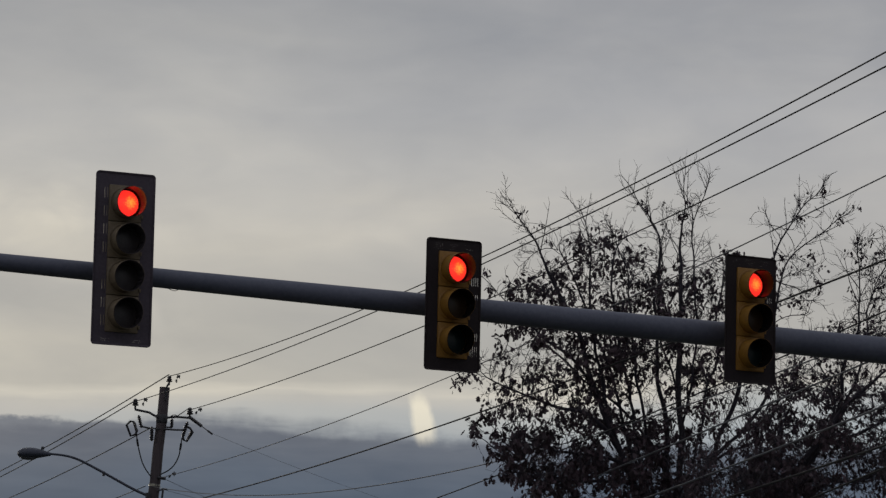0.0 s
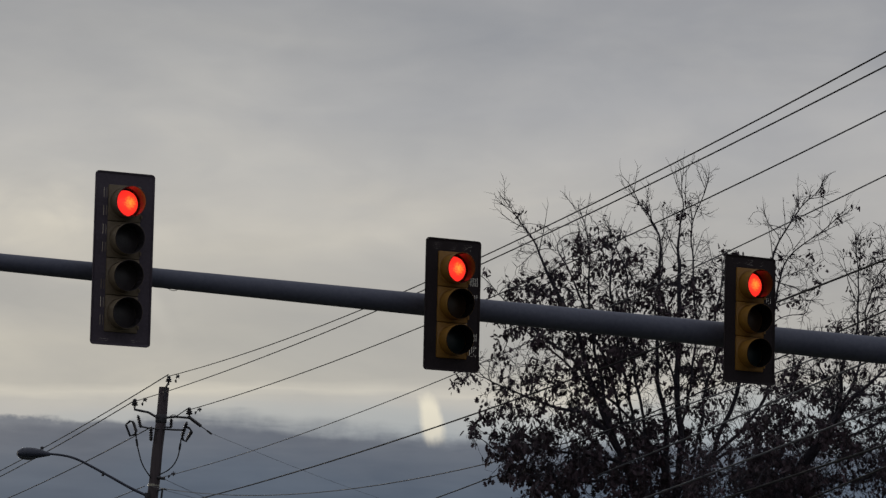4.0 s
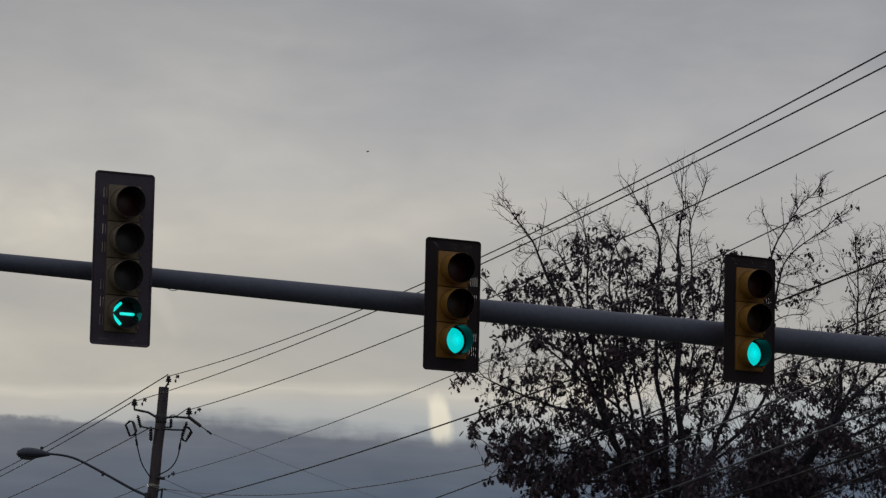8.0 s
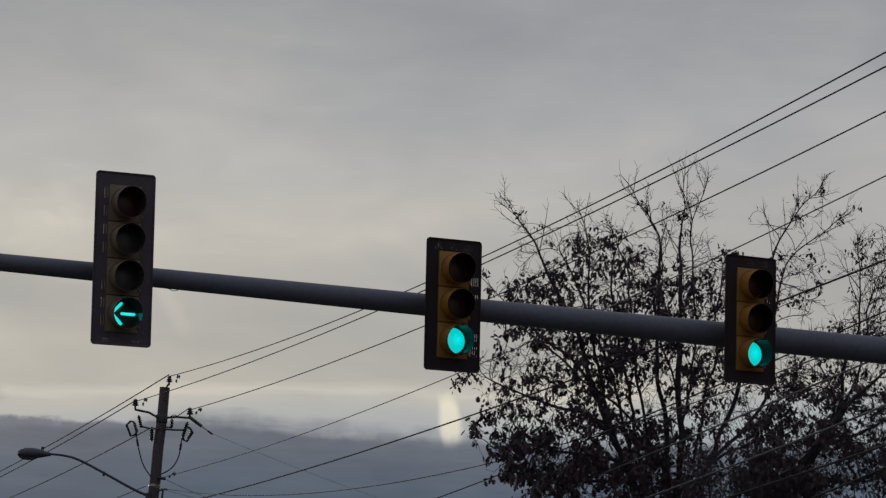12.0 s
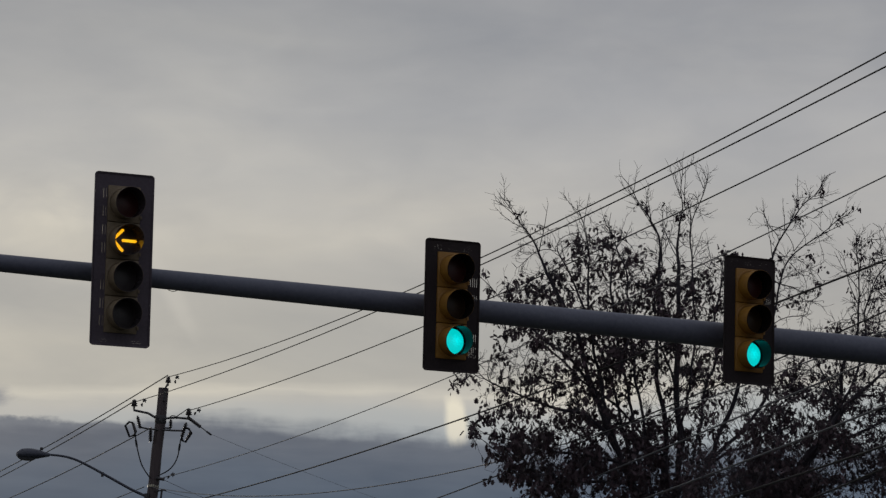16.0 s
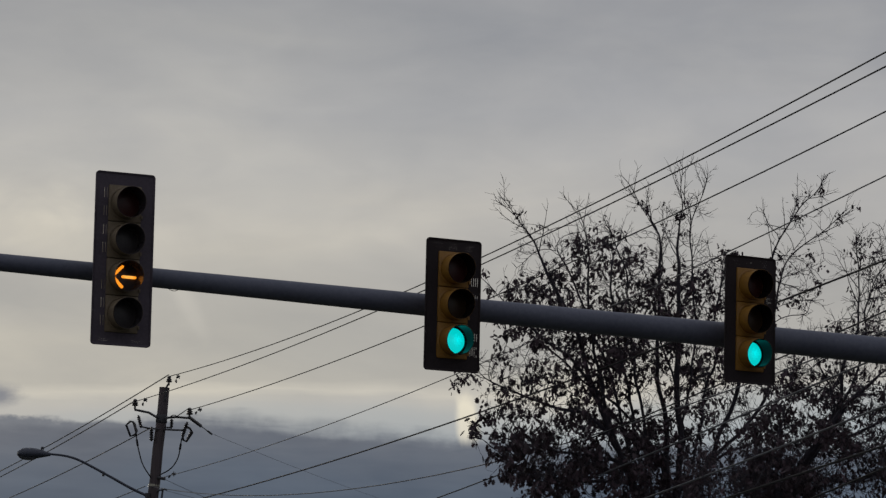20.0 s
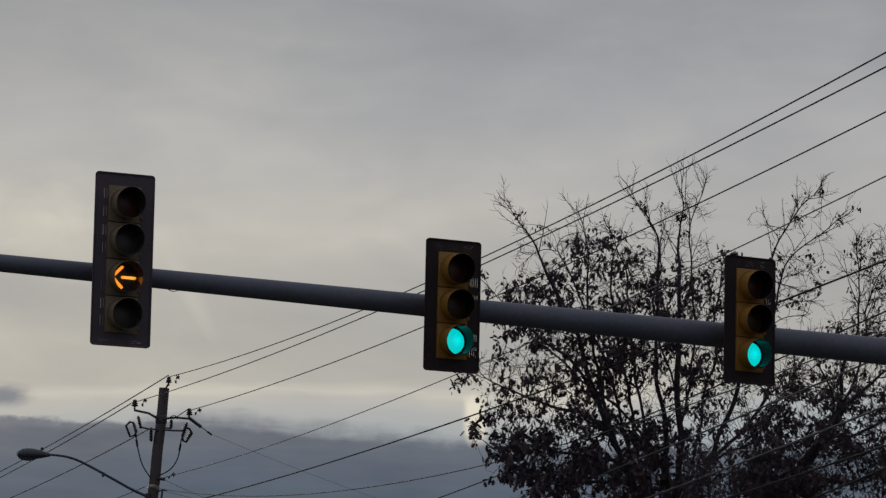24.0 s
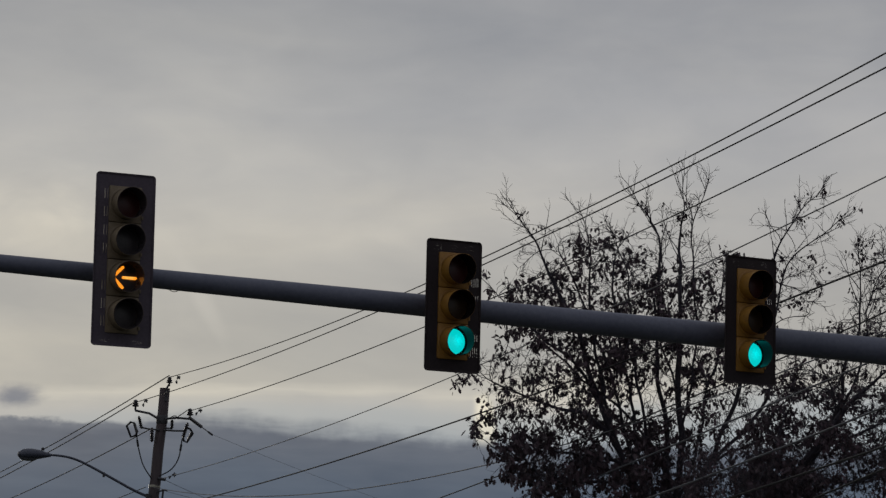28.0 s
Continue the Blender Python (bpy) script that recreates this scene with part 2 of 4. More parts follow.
FLASH_GLOW = glow("orange_amber_light", (1.0, 0.29, 0.010), (1.0, 0.60, 0.14), 1.2, 40)


# ---- mesh tools ----
class Soup:
    """Vertices and faces gathered for one mesh."""

    def __init__(self):
        self.v, self.f = [], []

    def add(self, verts, faces):
        k = len(self.v)
        self.v.extend(tuple(p) for p in verts)
        self.f.extend(tuple(i + k for i in face) for face in faces)
        return self

    def tube(self, pts, radii, sides=8, cap=True):
        """A round tube along points, with a radius at each."""
        pts = [Vector(p) for p in pts]
        n = len(pts)
        side = None
        verts, faces = [], []
        for i, p in enumerate(pts):
            d = (pts[min(i + 1, n - 1)] - pts[max(i - 1, 0)]).normalized()
            if side is None:
                side = d.orthogonal().normalized()
            side = (side - d * side.dot(d)).normalized()
            up = d.cross(side)
            r = radii[i] if isinstance(radii, (list, tuple)) else radii
            for k in range(sides):
                a = 2 * math.pi * k / sides
                verts.append(p + side * (r * math.cos(a)) + up * (r * math.sin(a)))
        for i in range(n - 1):
            for k in range(sides):
                a, b = i * sides + k, i * sides + (k + 1) % sides
                faces.append((a, b, b + sides, a + sides))
        if cap:
            faces.append(tuple(reversed(range(sides))))
            faces.append(tuple(range((n - 1) * sides, n * sides)))
        return self.add(verts, faces)

    def lathe(self, profile, m=Matrix(), sides=16):
        """A profile of (radius, height) turned about z, placed by m."""
        verts, faces = [], []
        for r, h in profile:
            for k in range(sides):
                a = 2 * math.pi * k / sides
                verts.append(m @ Vector((r * math.cos(a), r * math.sin(a), h)))
        for i in range(len(profile) - 1):
            for k in range(sides):
                a, b = i * sides + k, i * sides + (k + 1) % sides
                faces.append((a, b, b + sides, a + sides))
        faces.append(tuple(reversed(range(sides))))
        faces.append(tuple(range((len(profile) - 1) * sides, len(profile) * sides)))
        return self.add(verts, faces)

    def box(self, x0, x1, y0, y1, z0, z1):
        v = [(x, y, z) for x in (x0, x1) for y in (y0, y1) for z in (z0, z1)]
        return self.add(v, [(0, 1, 3, 2), (4, 6, 7, 5), (0, 4, 5, 1), (2, 3, 7, 6), (0, 2, 6, 4), (1, 5, 7, 3)])

    def mesh(self, name, mat, smooth=True):
        me = bpy.data.meshes.new(name)
        me.from_pydata(self.v, [], self.f)
        me.materials.append(mat)
        if smooth:
            me.shade_smooth()
            me.set_sharp_from_angle(angle=radians(38))
        me.update()
        return me


def part(name, soup, mat, parent, label="", m=None, smooth=True):
    """One mesh object under a thing or a part."""
    ob = new(name, soup if isinstance(soup, bpy.types.Mesh) else soup.mesh(name, mat, smooth))
    ob.parent = parent
    if m is not None:
        ob.matrix_basis = m
    return tagged(ob, label)


def rounded_box(size, at=(0, 0, 0), bevel=0.02, segments=3):
    bm = bmesh.new()
    bmesh.ops.create_cube(bm, size=1.0, matrix=Matrix.Translation(at) @ Matrix.Diagonal((*size, 1)))
    bmesh.ops.bevel(bm, geom=list(bm.edges), offset=bevel, segments=segments, profile=0.5, affect="EDGES")
    s = Soup()
    bm.verts.index_update()
    s.add([v.co for v in bm.verts], [[v.index for v in f.verts] for f in bm.faces])
    bm.free()
    return s


def thing(name, label, category, m, group="", kind=""):
    ob = new(name)
    ob.matrix_basis = m
    ob.empty_display_size = 0.2
    return tagged(ob, label, category, group, kind)


# ---- ground ----
gs = Soup()
gs.add([(-3500, -3500, 0), (3500, -3500, 0), (3500, 3500, 0), (-3500, 3500, 0)], [(0, 1, 2, 3)])
ground = new("ground", gs.mesh("ground", GROUND))
tagged(ground, "dull grass and tarmac ground under the evening sky", "ground", kind="structure")


# ---- drifting clouds, far away ----
def cloud_sheet(name, width, height, col, strength, density, ragged, label, square=2.0, bow=0.0, flare=0.0, fade=0.0):
    """A thin far bank of vapour on a gently bowed sheet with a soft ragged rim."""
    m = bpy.data.materials.new(name + "_vapour")
    m.use_nodes = True
    t = m.node_tree
    t.nodes.clear()
    co = t.nodes.new("ShaderNodeTexCoord").outputs["Object"]
    mp = t.nodes.new("ShaderNodeMapping")
    mp.inputs["Scale"].default_value = (2 / width, 0.0, 2 / height)
    t.links.new(co, mp.inputs["Vector"])
    n1 = node(t, "ShaderNodeTexNoise", Scale=ragged, Detail=4.0, Roughness=0.55)
    link(t, mp, 0, n1, "Vector")
    jig = t.nodes.new("ShaderNodeVectorMath")
    jig.operation = "MULTIPLY_ADD"
    jig.inputs[1].default_value = (0.55, 0.0, 0.35)
    t.links.new(n1.outputs["Color"], jig.inputs[0])
    link(t, mp, 0, jig, 2)
    off = t.nodes.new("ShaderNodeVectorMath")
    off.operation = "SUBTRACT"
    off.inputs[1].default_value = (0.275, 0.0, 0.175)
    link(t, jig, 0, off, 0)
    sep = t.nodes.new("ShaderNodeSeparateXYZ")
    link(t, off, 0, sep, 0)
    u, w = sep.outputs[0], sep.outputs[2]
    u = maths(t, "MULTIPLY_ADD", maths(t, "MULTIPLY", w, w), bow, u)
    u = maths(t, "DIVIDE", u, maths(t, "MULTIPLY_ADD", w, -flare, 1.0))
    far = maths(t, "ADD", maths(t, "POWER", maths(t, "ABSOLUTE", u), square), maths(t, "POWER", maths(t, "ABSOLUTE", w), square))
    a = maths(t, "SUBTRACT", 1.0, maths(t, "POWER", far, 1.0 / square))
    a = maths(t, "MULTIPLY", a, 1.15 * square / 2)
    sm = t.nodes.new("ShaderNodeMapRange")
    sm.interpolation_type = "SMOOTHSTEP"
    t.links.new(a, sm.inputs["Value"])
    a = maths(t, "MULTIPLY", sm.outputs[0], maths(t, "MULTIPLY_ADD", w, fade, density - fade))
    em = node(t, "ShaderNodeEmission", Strength=strength)
    em.inputs[0].default_value = (*col, 1)
    tr = t.nodes.new("ShaderNodeBsdfTransparent")
    mx = t.nodes.new("ShaderNodeMixShader")
    t.links.new(a, mx.inputs[0])
    link(t, tr, 0, mx, 1)
    link(t, em, 0, mx, 2)
    out = t.nodes.new("ShaderNodeOutputMaterial")
    link(t, mx, 0, out, 0)
    s = Soup()
    nx, nz = 12, 12
    v = []
    for j in range(nz + 1):
        for i in range(nx + 1):
            u, w = 2 * i / nx - 1, 2 * j / nz - 1
            v.append((u * width * 0.7, -0.04 * width * (1 - u * u), w * height * 0.7))
    f = [(j * (nx + 1) + i, j * (nx + 1) + i + 1, (j + 1) * (nx + 1) + i + 1, (j + 1) * (nx + 1) + i) for j in range(nz) for i in range(nx)]
    s.add(v, f)
    ob = new(name, s.mesh(name, m))
    return tagged(ob, label, "cloud", kind="structure")


bright_cloud = cloud_sheet("sunlit_cloud", 23.0, 50.0, (0.84, 0.775, 0.62), 1.0, 0.95, 1.5, "pale cream sunlit shaft of cloud above the dark bank", 3.0, 0.12, 0.14, 0.16)
dark_cloud = cloud_sheet("dark_cloud", 56.0, 25.0, (0.20, 0.21, 0.245), 1.0, 0.85, 2.4, "small grey cloud drifting over the pale sky")
faint_cloud = cloud_sheet("thin_cloud", 22.0, 110.0, (0.60, 0.57, 0.51), 1.0, 0.40, 0.9, "thin pale streak of drifting cloud")


# ---- signals on their mast ----
SECTION = 0.358


def disc_cap(radius, bulge, rings=5, sides=28):
    """A shallow dome that bulges towards -y."""
    s = Soup()
    v, f = [(0, -bulge, 0)], []
    for i in range(1, rings + 1):
        r = radius * i / rings
        y = -bulge * (1 - (i / rings) ** 2)
        for k in range(sides):
            a = 2 * math.pi * k / sides
            v.append((r * math.cos(a), y, r * math.sin(a)))
    for k in range(sides):
        f.append((0, 1 + k, 1 + (k + 1) % sides))
    for i in range(rings - 1):
        for k in range(sides):
            a, b = 1 + i * sides + k, 1 + i * sides + (k + 1) % sides
            f.append((a, a + sides, b + sides, b))
    back = len(v)
    for k in range(sides):
        a = 2 * math.pi * k / sides
        v.append((radius * math.cos(a), 0.012, radius * math.sin(a)))
    last = 1 + (rings - 1) * sides
    for k in range(sides):
        f.append((last + k, back + k, back + (k + 1) % sides, last + (k + 1) % sides))
    f.append(tuple(back + k for k in range(sides)))
    return s.add(v, f)


def arrow_bars():
    """A left-pointing arrow of three round-ended bars that stand on the lens."""
    s = Soup()
    for (x0, z0), (x1, z1) in (((-0.012, 0.0), (0.112, 0.0)), ((-0.098, 0.016), (-0.018, 0.098)), ((-0.098, -0.016), (-0.018, -0.098))):
        d = Vector((x1 - x0, z1 - z0)).normalized()
        n = Vector((-d.y, d.x)) * 0.0130
        rim = []
        for cx, cz, turn in ((x1, z1, -90), (x0, z0, 90)):
            for k in range(7):
                a = radians(turn + 30 * k)
                w = d * math.cos(a) + Vector((-d.y, d.x)) * math.sin(a)
                rim.append((cx + w.x * n.length, cz + w.y * n.length))
        k = len(rim)
        s.add([(x, -0.026, z) for x, z in rim] + [(x, -0.004, z) for x, z in rim],
              [tuple(range(k)), tuple(reversed(range(k, 2 * k)))] + [(i, i + k, (i + 1) % k + k, (i + 1) % k) for i in range(k)])
    return s


def visor_tube(r, thick, reach=0.215):
    """A tunnel visor: longer on top than below, drooping a little."""
    s = Soup()
    sides = 36
    v, f = [], []
    for rr in (r, r - thick):
        for j in range(4):
            for k in range(sides):
                a = 2 * math.pi * k / sides
                long = reach + 0.03 * math.sin(a)
                u = j / 3
                v.append((rr * math.cos(a) * (1 + 0.02 * u), -0.018 - long * u, rr * math.sin(a) * (1 + 0.02 * u) - 0.010 * u))
    for layer in range(2):
        for j in range(3):
            for k in range(sides):
                a = layer * 4 * sides + j * sides + k
                b = layer * 4 * sides + j * sides + (k + 1) % sides
                f.append((a, b, b + sides, a + sides) if layer else (b, a, a + sides, b + sides))
    for k in range(sides):
        a, b = 3 * sides + k, 3 * sides + (k + 1) % sides
        f.append((a, b, b + 4 * sides, a + 4 * sides))
    s.add(v, f)
    return s


def door_frame():
    """The hinged front of a section: a square plate with a round raised ring, latch bosses on one side."""
    s = rounded_box((0.332, 0.030, SECTION - 0.003), (0, -0.002, 0), 0.012, 2)
    ring = [(0.168, 0.0), (0.168, 0.010), (0.160, 0.014), (0.150, 0.014), (0.150, 0.0)]
    s.lathe(ring[:-1] + [(0.1475, 0.004)], Matrix.Translation((0, -0.014, 0)) @ Matrix.Rotation(radians(90), 4, "X"), 28)
    for z in (-0.12, 0.12):
        s.box(0.160, 0.178, -0.026, 0.0, z - 0.016, z + 0.016)
    return s


def back_plate(height, slots, ribs):
    """A thin black sheet round the housing, with a folded rim, rounded corners and open louvre slots."""
    w, h, inset = 0.300, height / 2, 0.012
    slots = slots + [(x0, x0 + 0.095, z0 + 0.017 * k, z0 + 0.017 * k + 0.0007) for z0 in ribs for x0 in ((-0.215, -0.055, 0.115) if z0 > 0 else (-0.215, 0.115)) for k in range(4 if z0 > 0 else 2)]
    xs, zs = {-w + inset, -0.160, 0.160, w - inset}, {-h + inset, -h + 0.134, h - 0.134, h - inset}
    for x0, x1, z0, z1 in slots:
        xs |= {x0, x1}
        zs |= {z0, z1}
    xs, zs = sorted(xs), sorted(zs)

    def open_at(x, z):
        if abs(x) < 0.160 and abs(z) < h - 0.134:
            return True
        return any(x0 < x < x1 and z0 < z < z1 for x0, x1, z0, z1 in slots)

    s = Soup()
    for x0, x1 in zip(xs, xs[1:]):
        for z0, z1 in zip(zs, zs[1:]):
            if not open_at((x0 + x1) / 2, (z0 + z1) / 2):
                s.box(x0, x1, 0.0, 0.003, z0, z1)
    # folded rim
    r, outline = 0.036, []
    for cx, cz, start in ((w - r, h - r, 0), (-w + r, h - r, 90), (-w + r, -h + r, 180), (w - r, -h + r, 270)):
        for k in range(7):
            a = radians(start + 15 * k)
            outline.append((cx + r * math.cos(a), cz + r * math.sin(a), math.cos(a), math.sin(a)))
    k = len(outline)
    v = []
    for off, y in ((0.0, -0.012), (0.0, 0.006), (0.022, 0.006), (0.022, -0.002), (0.004, -0.012)):
        v += [(x - c * off, y, z - q * off) for x, z, c, q in outline]
    f = [(j * k + i, j * k + (i + 1) % k, ((j + 1) % 5) * k + (i + 1) % k, ((j + 1) % 5) * k + i) for j in range(5) for i in range(k)]
    s.add(v, f)
    return s


PAINTED = {}
for _paint in (YELLOW, DULL_YELLOW):
    PAINTED[_paint.name] = (
        rounded_box((0.336, 0.170, SECTION - 0.001), (0, 0.100, 0), 0.006, 2).mesh("section", _paint),
        door_frame().mesh("door", _paint),
        visor_tube(0.147, 0.003, 0.190).mesh("visor", _paint))
LINING_MESH = visor_tube(0.1435, 0.003, 0.195).mesh("lining", VISOR)
HAZED_LINING_MESH = visor_tube(0.1435, 0.003, 0.195).mesh("lining", HAZED_VISOR)


def lens_mesh(mat):
    return disc_cap(0.1395, 0.020).mesh("lens", mat)


def lamp_mesh(kind, mat):
    return (disc_cap(0.128, 0.018) if kind == "ball" else arrow_bars()).mesh("lamp", mat)


LAMP_KINDS = {
    "red": (lens_mesh(RED_GLASS), lamp_mesh("ball", RED_GLOW), "glowing red LED lamp"),
    "amber": (lens_mesh(AMBER_GLASS), None, ""),
    "green": (lens_mesh(GREEN_GLASS), lamp_mesh("ball", GREEN_GLOW), "glowing blue-green LED lamp"),
    "amber_arrow": (lens_mesh(MASK_GLASS), lamp_mesh("arrow", AMBER_GLOW), "glowing amber LED arrow pointing left"),
    "flashing_arrow": (lens_mesh(MASK_GLASS), lamp_mesh("arrow", FLASH_GLOW), "glowing orange LED arrow pointing left"),
    "green_arrow": (None, lamp_mesh("arrow", ARROW_GLOW), "glowing blue-green LED arrow pointing left"),
}
LAMP_KINDS["green_arrow"] = (LAMP_KINDS["amber_arrow"][0], *LAMP_KINDS["green_arrow"][1:])


def traffic_signal(m, kinds, slots, ribs, label, clamp, paint):
    """A signal head: stacked sections with doors, visors, lenses and lamps in a black back plate, clamped to the arm at the height clamp."""
    n = len(kinds)
    ob = thing("traffic_signal", label, "traffic light", m, "signals on the mast arm")
    part("backplate", back_plate(n * SECTION + 0.252, slots, ribs), HAZED_BLACK if paint is DULL_YELLOW else BLACK, ob, "black louvred sheet backplate", smooth=False)
    made = []
    for i, kind in enumerate(kinds):
        z = ((n - 1) / 2 - i) * SECTION
        section, door, visor = PAINTED[paint.name]
        body = part("section", section, paint, ob, "", Matrix.Translation((0, 0, z)))
        part("door", door, paint, body)
        part("visor", visor, paint, body, "tunnel visor")
        part("lining", HAZED_LINING_MESH if paint is DULL_YELLOW else LINING_MESH, VISOR, body, "flat black visor lining")
        lens, lamp, words = LAMP_KINDS[kind]
        part("lens", lens, RED_GLASS, body, "dark unlit lens", Matrix.Translation((0, -0.018, 0)))
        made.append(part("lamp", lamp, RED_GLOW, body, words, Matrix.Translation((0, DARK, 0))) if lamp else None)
    # bracket behind: an upright tube and the band round the arm
    s = Soup()
    s.tube([(0, 0.215, -n * SECTION / 2 + 0.06), (0, 0.215, n * SECTION / 2 - 0.06)], 0.024, 10)
    for sign in (-1, 1):
        z = sign * (n * SECTION / 2 - 0.09)
        s.tube([(0, 0.215, z), (0, 0.17, z)], 0.022, 10)
    part("bracket", s, STEEL, ob)
    s = Soup()
    s.tube([(0, 0.21, clamp), (0, 0.36, clamp)], 0.03, 10)
    s.box(-0.06, 0.06, 0.25, 0.275, clamp - 0.09, clamp + 0.09)
    part("clamp", s, FITTING, ob)
    return ob, made


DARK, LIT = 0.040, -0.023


def dashes(columns, rows, width=0.0075):
    return [(x - width / 2, x + width / 2, z - half, z + half) for x in columns for z, half in rows]


signals = []
signals.append(traffic_signal(
    pose(-3.070, 29.9, 6.355, 0, -0.4, 24), ("red", "amber_arrow", "flashing_arrow", "green_arrow"),
    dashes((-0.207, -0.180), [(z, 0.048) for z in (0.635, 0.459, 0.279, 0.103, -0.257, -0.432, -0.603)], 0.0068), (-0.80,),
    "dull yellow four-section arrow signal with a black backplate", -0.12, DULL_YELLOW))
signals.append(traffic_signal(
    pose(0.108, 31.0, 6.140, 0, 0.0, 24), ("red", "amber", "green"),
    dashes((0.200, 0.224, 0.246, 0.268), ((0.25, 0.044), (0.093, 0.028), (-0.452, 0.050)), 0.0034) + dashes((0.246, 0.268), ((-0.307, 0.037),), 0.0034), (0.56,),
    "yellow three-section signal with round lenses and black backplate", 0.06, YELLOW))
signals.append(traffic_signal(
    pose(3.182, 32.2, 6.233, 0, 0.3, 25), ("red", "amber", "green"),
    dashes((0.205, 0.228, 0.251), ((0.215, 0.03),), 0.0034), (0.57,),
    "yellow three-section signal near the mast with a black backplate", -0.12, YELLOW))


def arm_at(x):
    """Centre and radius of the mast arm at x."""
    return Vector((x, 29.85 + (x + 4.243) * 0.3681, 6.288 - (x + 4.243) * 0.02432)), 0.0855 + (x + 4.243) * 0.00642


def signal_mast():
    foot = Vector((8.3, arm_at(8.3)[0].y, 0))
    ob = thing("signal_mast", "galvanised steel mast with a long tapered arm over the road", "signal mast", Matrix.Translation(foot))
    s = Soup()
    xs = [8.3 - 13.5 * i / 24 for i in range(25)]
    s.tube([arm_at(x)[0] - foot for x in xs], [arm_at(x)[1] for x in xs], 28)
    part("mast_arm", s, STEEL, ob)
    s = Soup()
    s.lathe([(0.09, -0.02), (0.092, 0.0), (0.09, 0.02), (0.05, 0.035)], Matrix.Translation(arm_at(-5.2)[0] - foot) @ Vector((-0.937, -0.345, 0.02)).to_track_quat("Z", "Y").to_matrix().to_4x4(), 24)
    part("end_cap", s, STEEL, ob)
    s = Soup()
    s.tube([(0, 0, 0.05), (0, 0, 3.0), (0, 0, 6.5)], [0.21, 0.19, 0.165], 28)
    part("pole", s, STEEL, ob)
    s = Soup()
    c, r = arm_at(-2.62)
    s.tube([c - foot + Vector((0.11 * k / 8 - 0.055, 0.03, -r - 0.020 * math.sin(math.pi * k / 8) + 0.01)) for k in range(9)], 0.0032, 6)
    part("drip_loop", s, GREY_CABLE, ob, "thin grey loop of signal cable")
    part("base_plate", rounded_box((0.6, 0.6, 0.05), (0, 0, 0.025), 0.01, 2), STEEL, ob)
    part("pole_cap", Soup().lathe([(0.172, 6.48), (0.172, 6.52), (0.12, 6.57), (0.02, 6.59)], sides=24), STEEL, ob)


signal_mast()


# ---- utility poles ----
def pin_insulator(m=Matrix(), scale=1.0):
    prof = [(0.022, 0.0), (0.022, 0.07), (0.075, 0.085), (0.078, 0.105), (0.045, 0.12), (0.068, 0.135), (0.068, 0.155), (0.036, 0.17), (0.052, 0.19), (0.05, 0.21), (0.022, 0.235)]
    return Soup().lathe([(r * scale, h * scale) for r, h in prof], m, 14)


def ribbed(a, b, wide, count):
    """A ribbed rod insulator from a to b."""
    a, b = Vector(a), Vector(b)
    n = (b - a).length
    prof = [(wide * 0.4, 0.0)]
    for i in range(count):
        h = n * (0.08 + 0.84 * i / count)
        step = n * 0.84 / count
        prof += [(wide * 0.5, h), (wide, h + step * 0.45), (wide * 0.5, h + step * 0.9)]
    prof.append((wide * 0.4, n))
    return Soup().lathe(prof, Matrix.Translation(a) @ (b - a).to_track_quat("Z", "Y").to_matrix().to_4x4(), 12)


def bend(points, radius, y=-0.14, sides=8, smooth=0):
    """A tube through points (x, z) in the plane before the pole."""
    pts = [Vector((x, y, z)) for x, z in points]
    for _ in range(smooth):
        more = [pts[0]]
        for p, q in zip(pts, pts[1:]):
            more += [p.lerp(q, 0.25), p.lerp(q, 0.75)]
        pts = more + [pts[-1]]
    return Soup().tube(pts, radius, sides)


def pole_shaft(lean, top, parent):
    s = Soup()
    pts = [(lean * top * i / 14 + 0.008 * math.sin(3.0 * i), 0.008 * math.cos(2.0 * i), top * i / 14) for i in range(15)]
    s.tube(pts, [0.165 - 0.045 * i / 14 for i in range(15)], 18)
    return part("shaft", s, WOOD, parent)


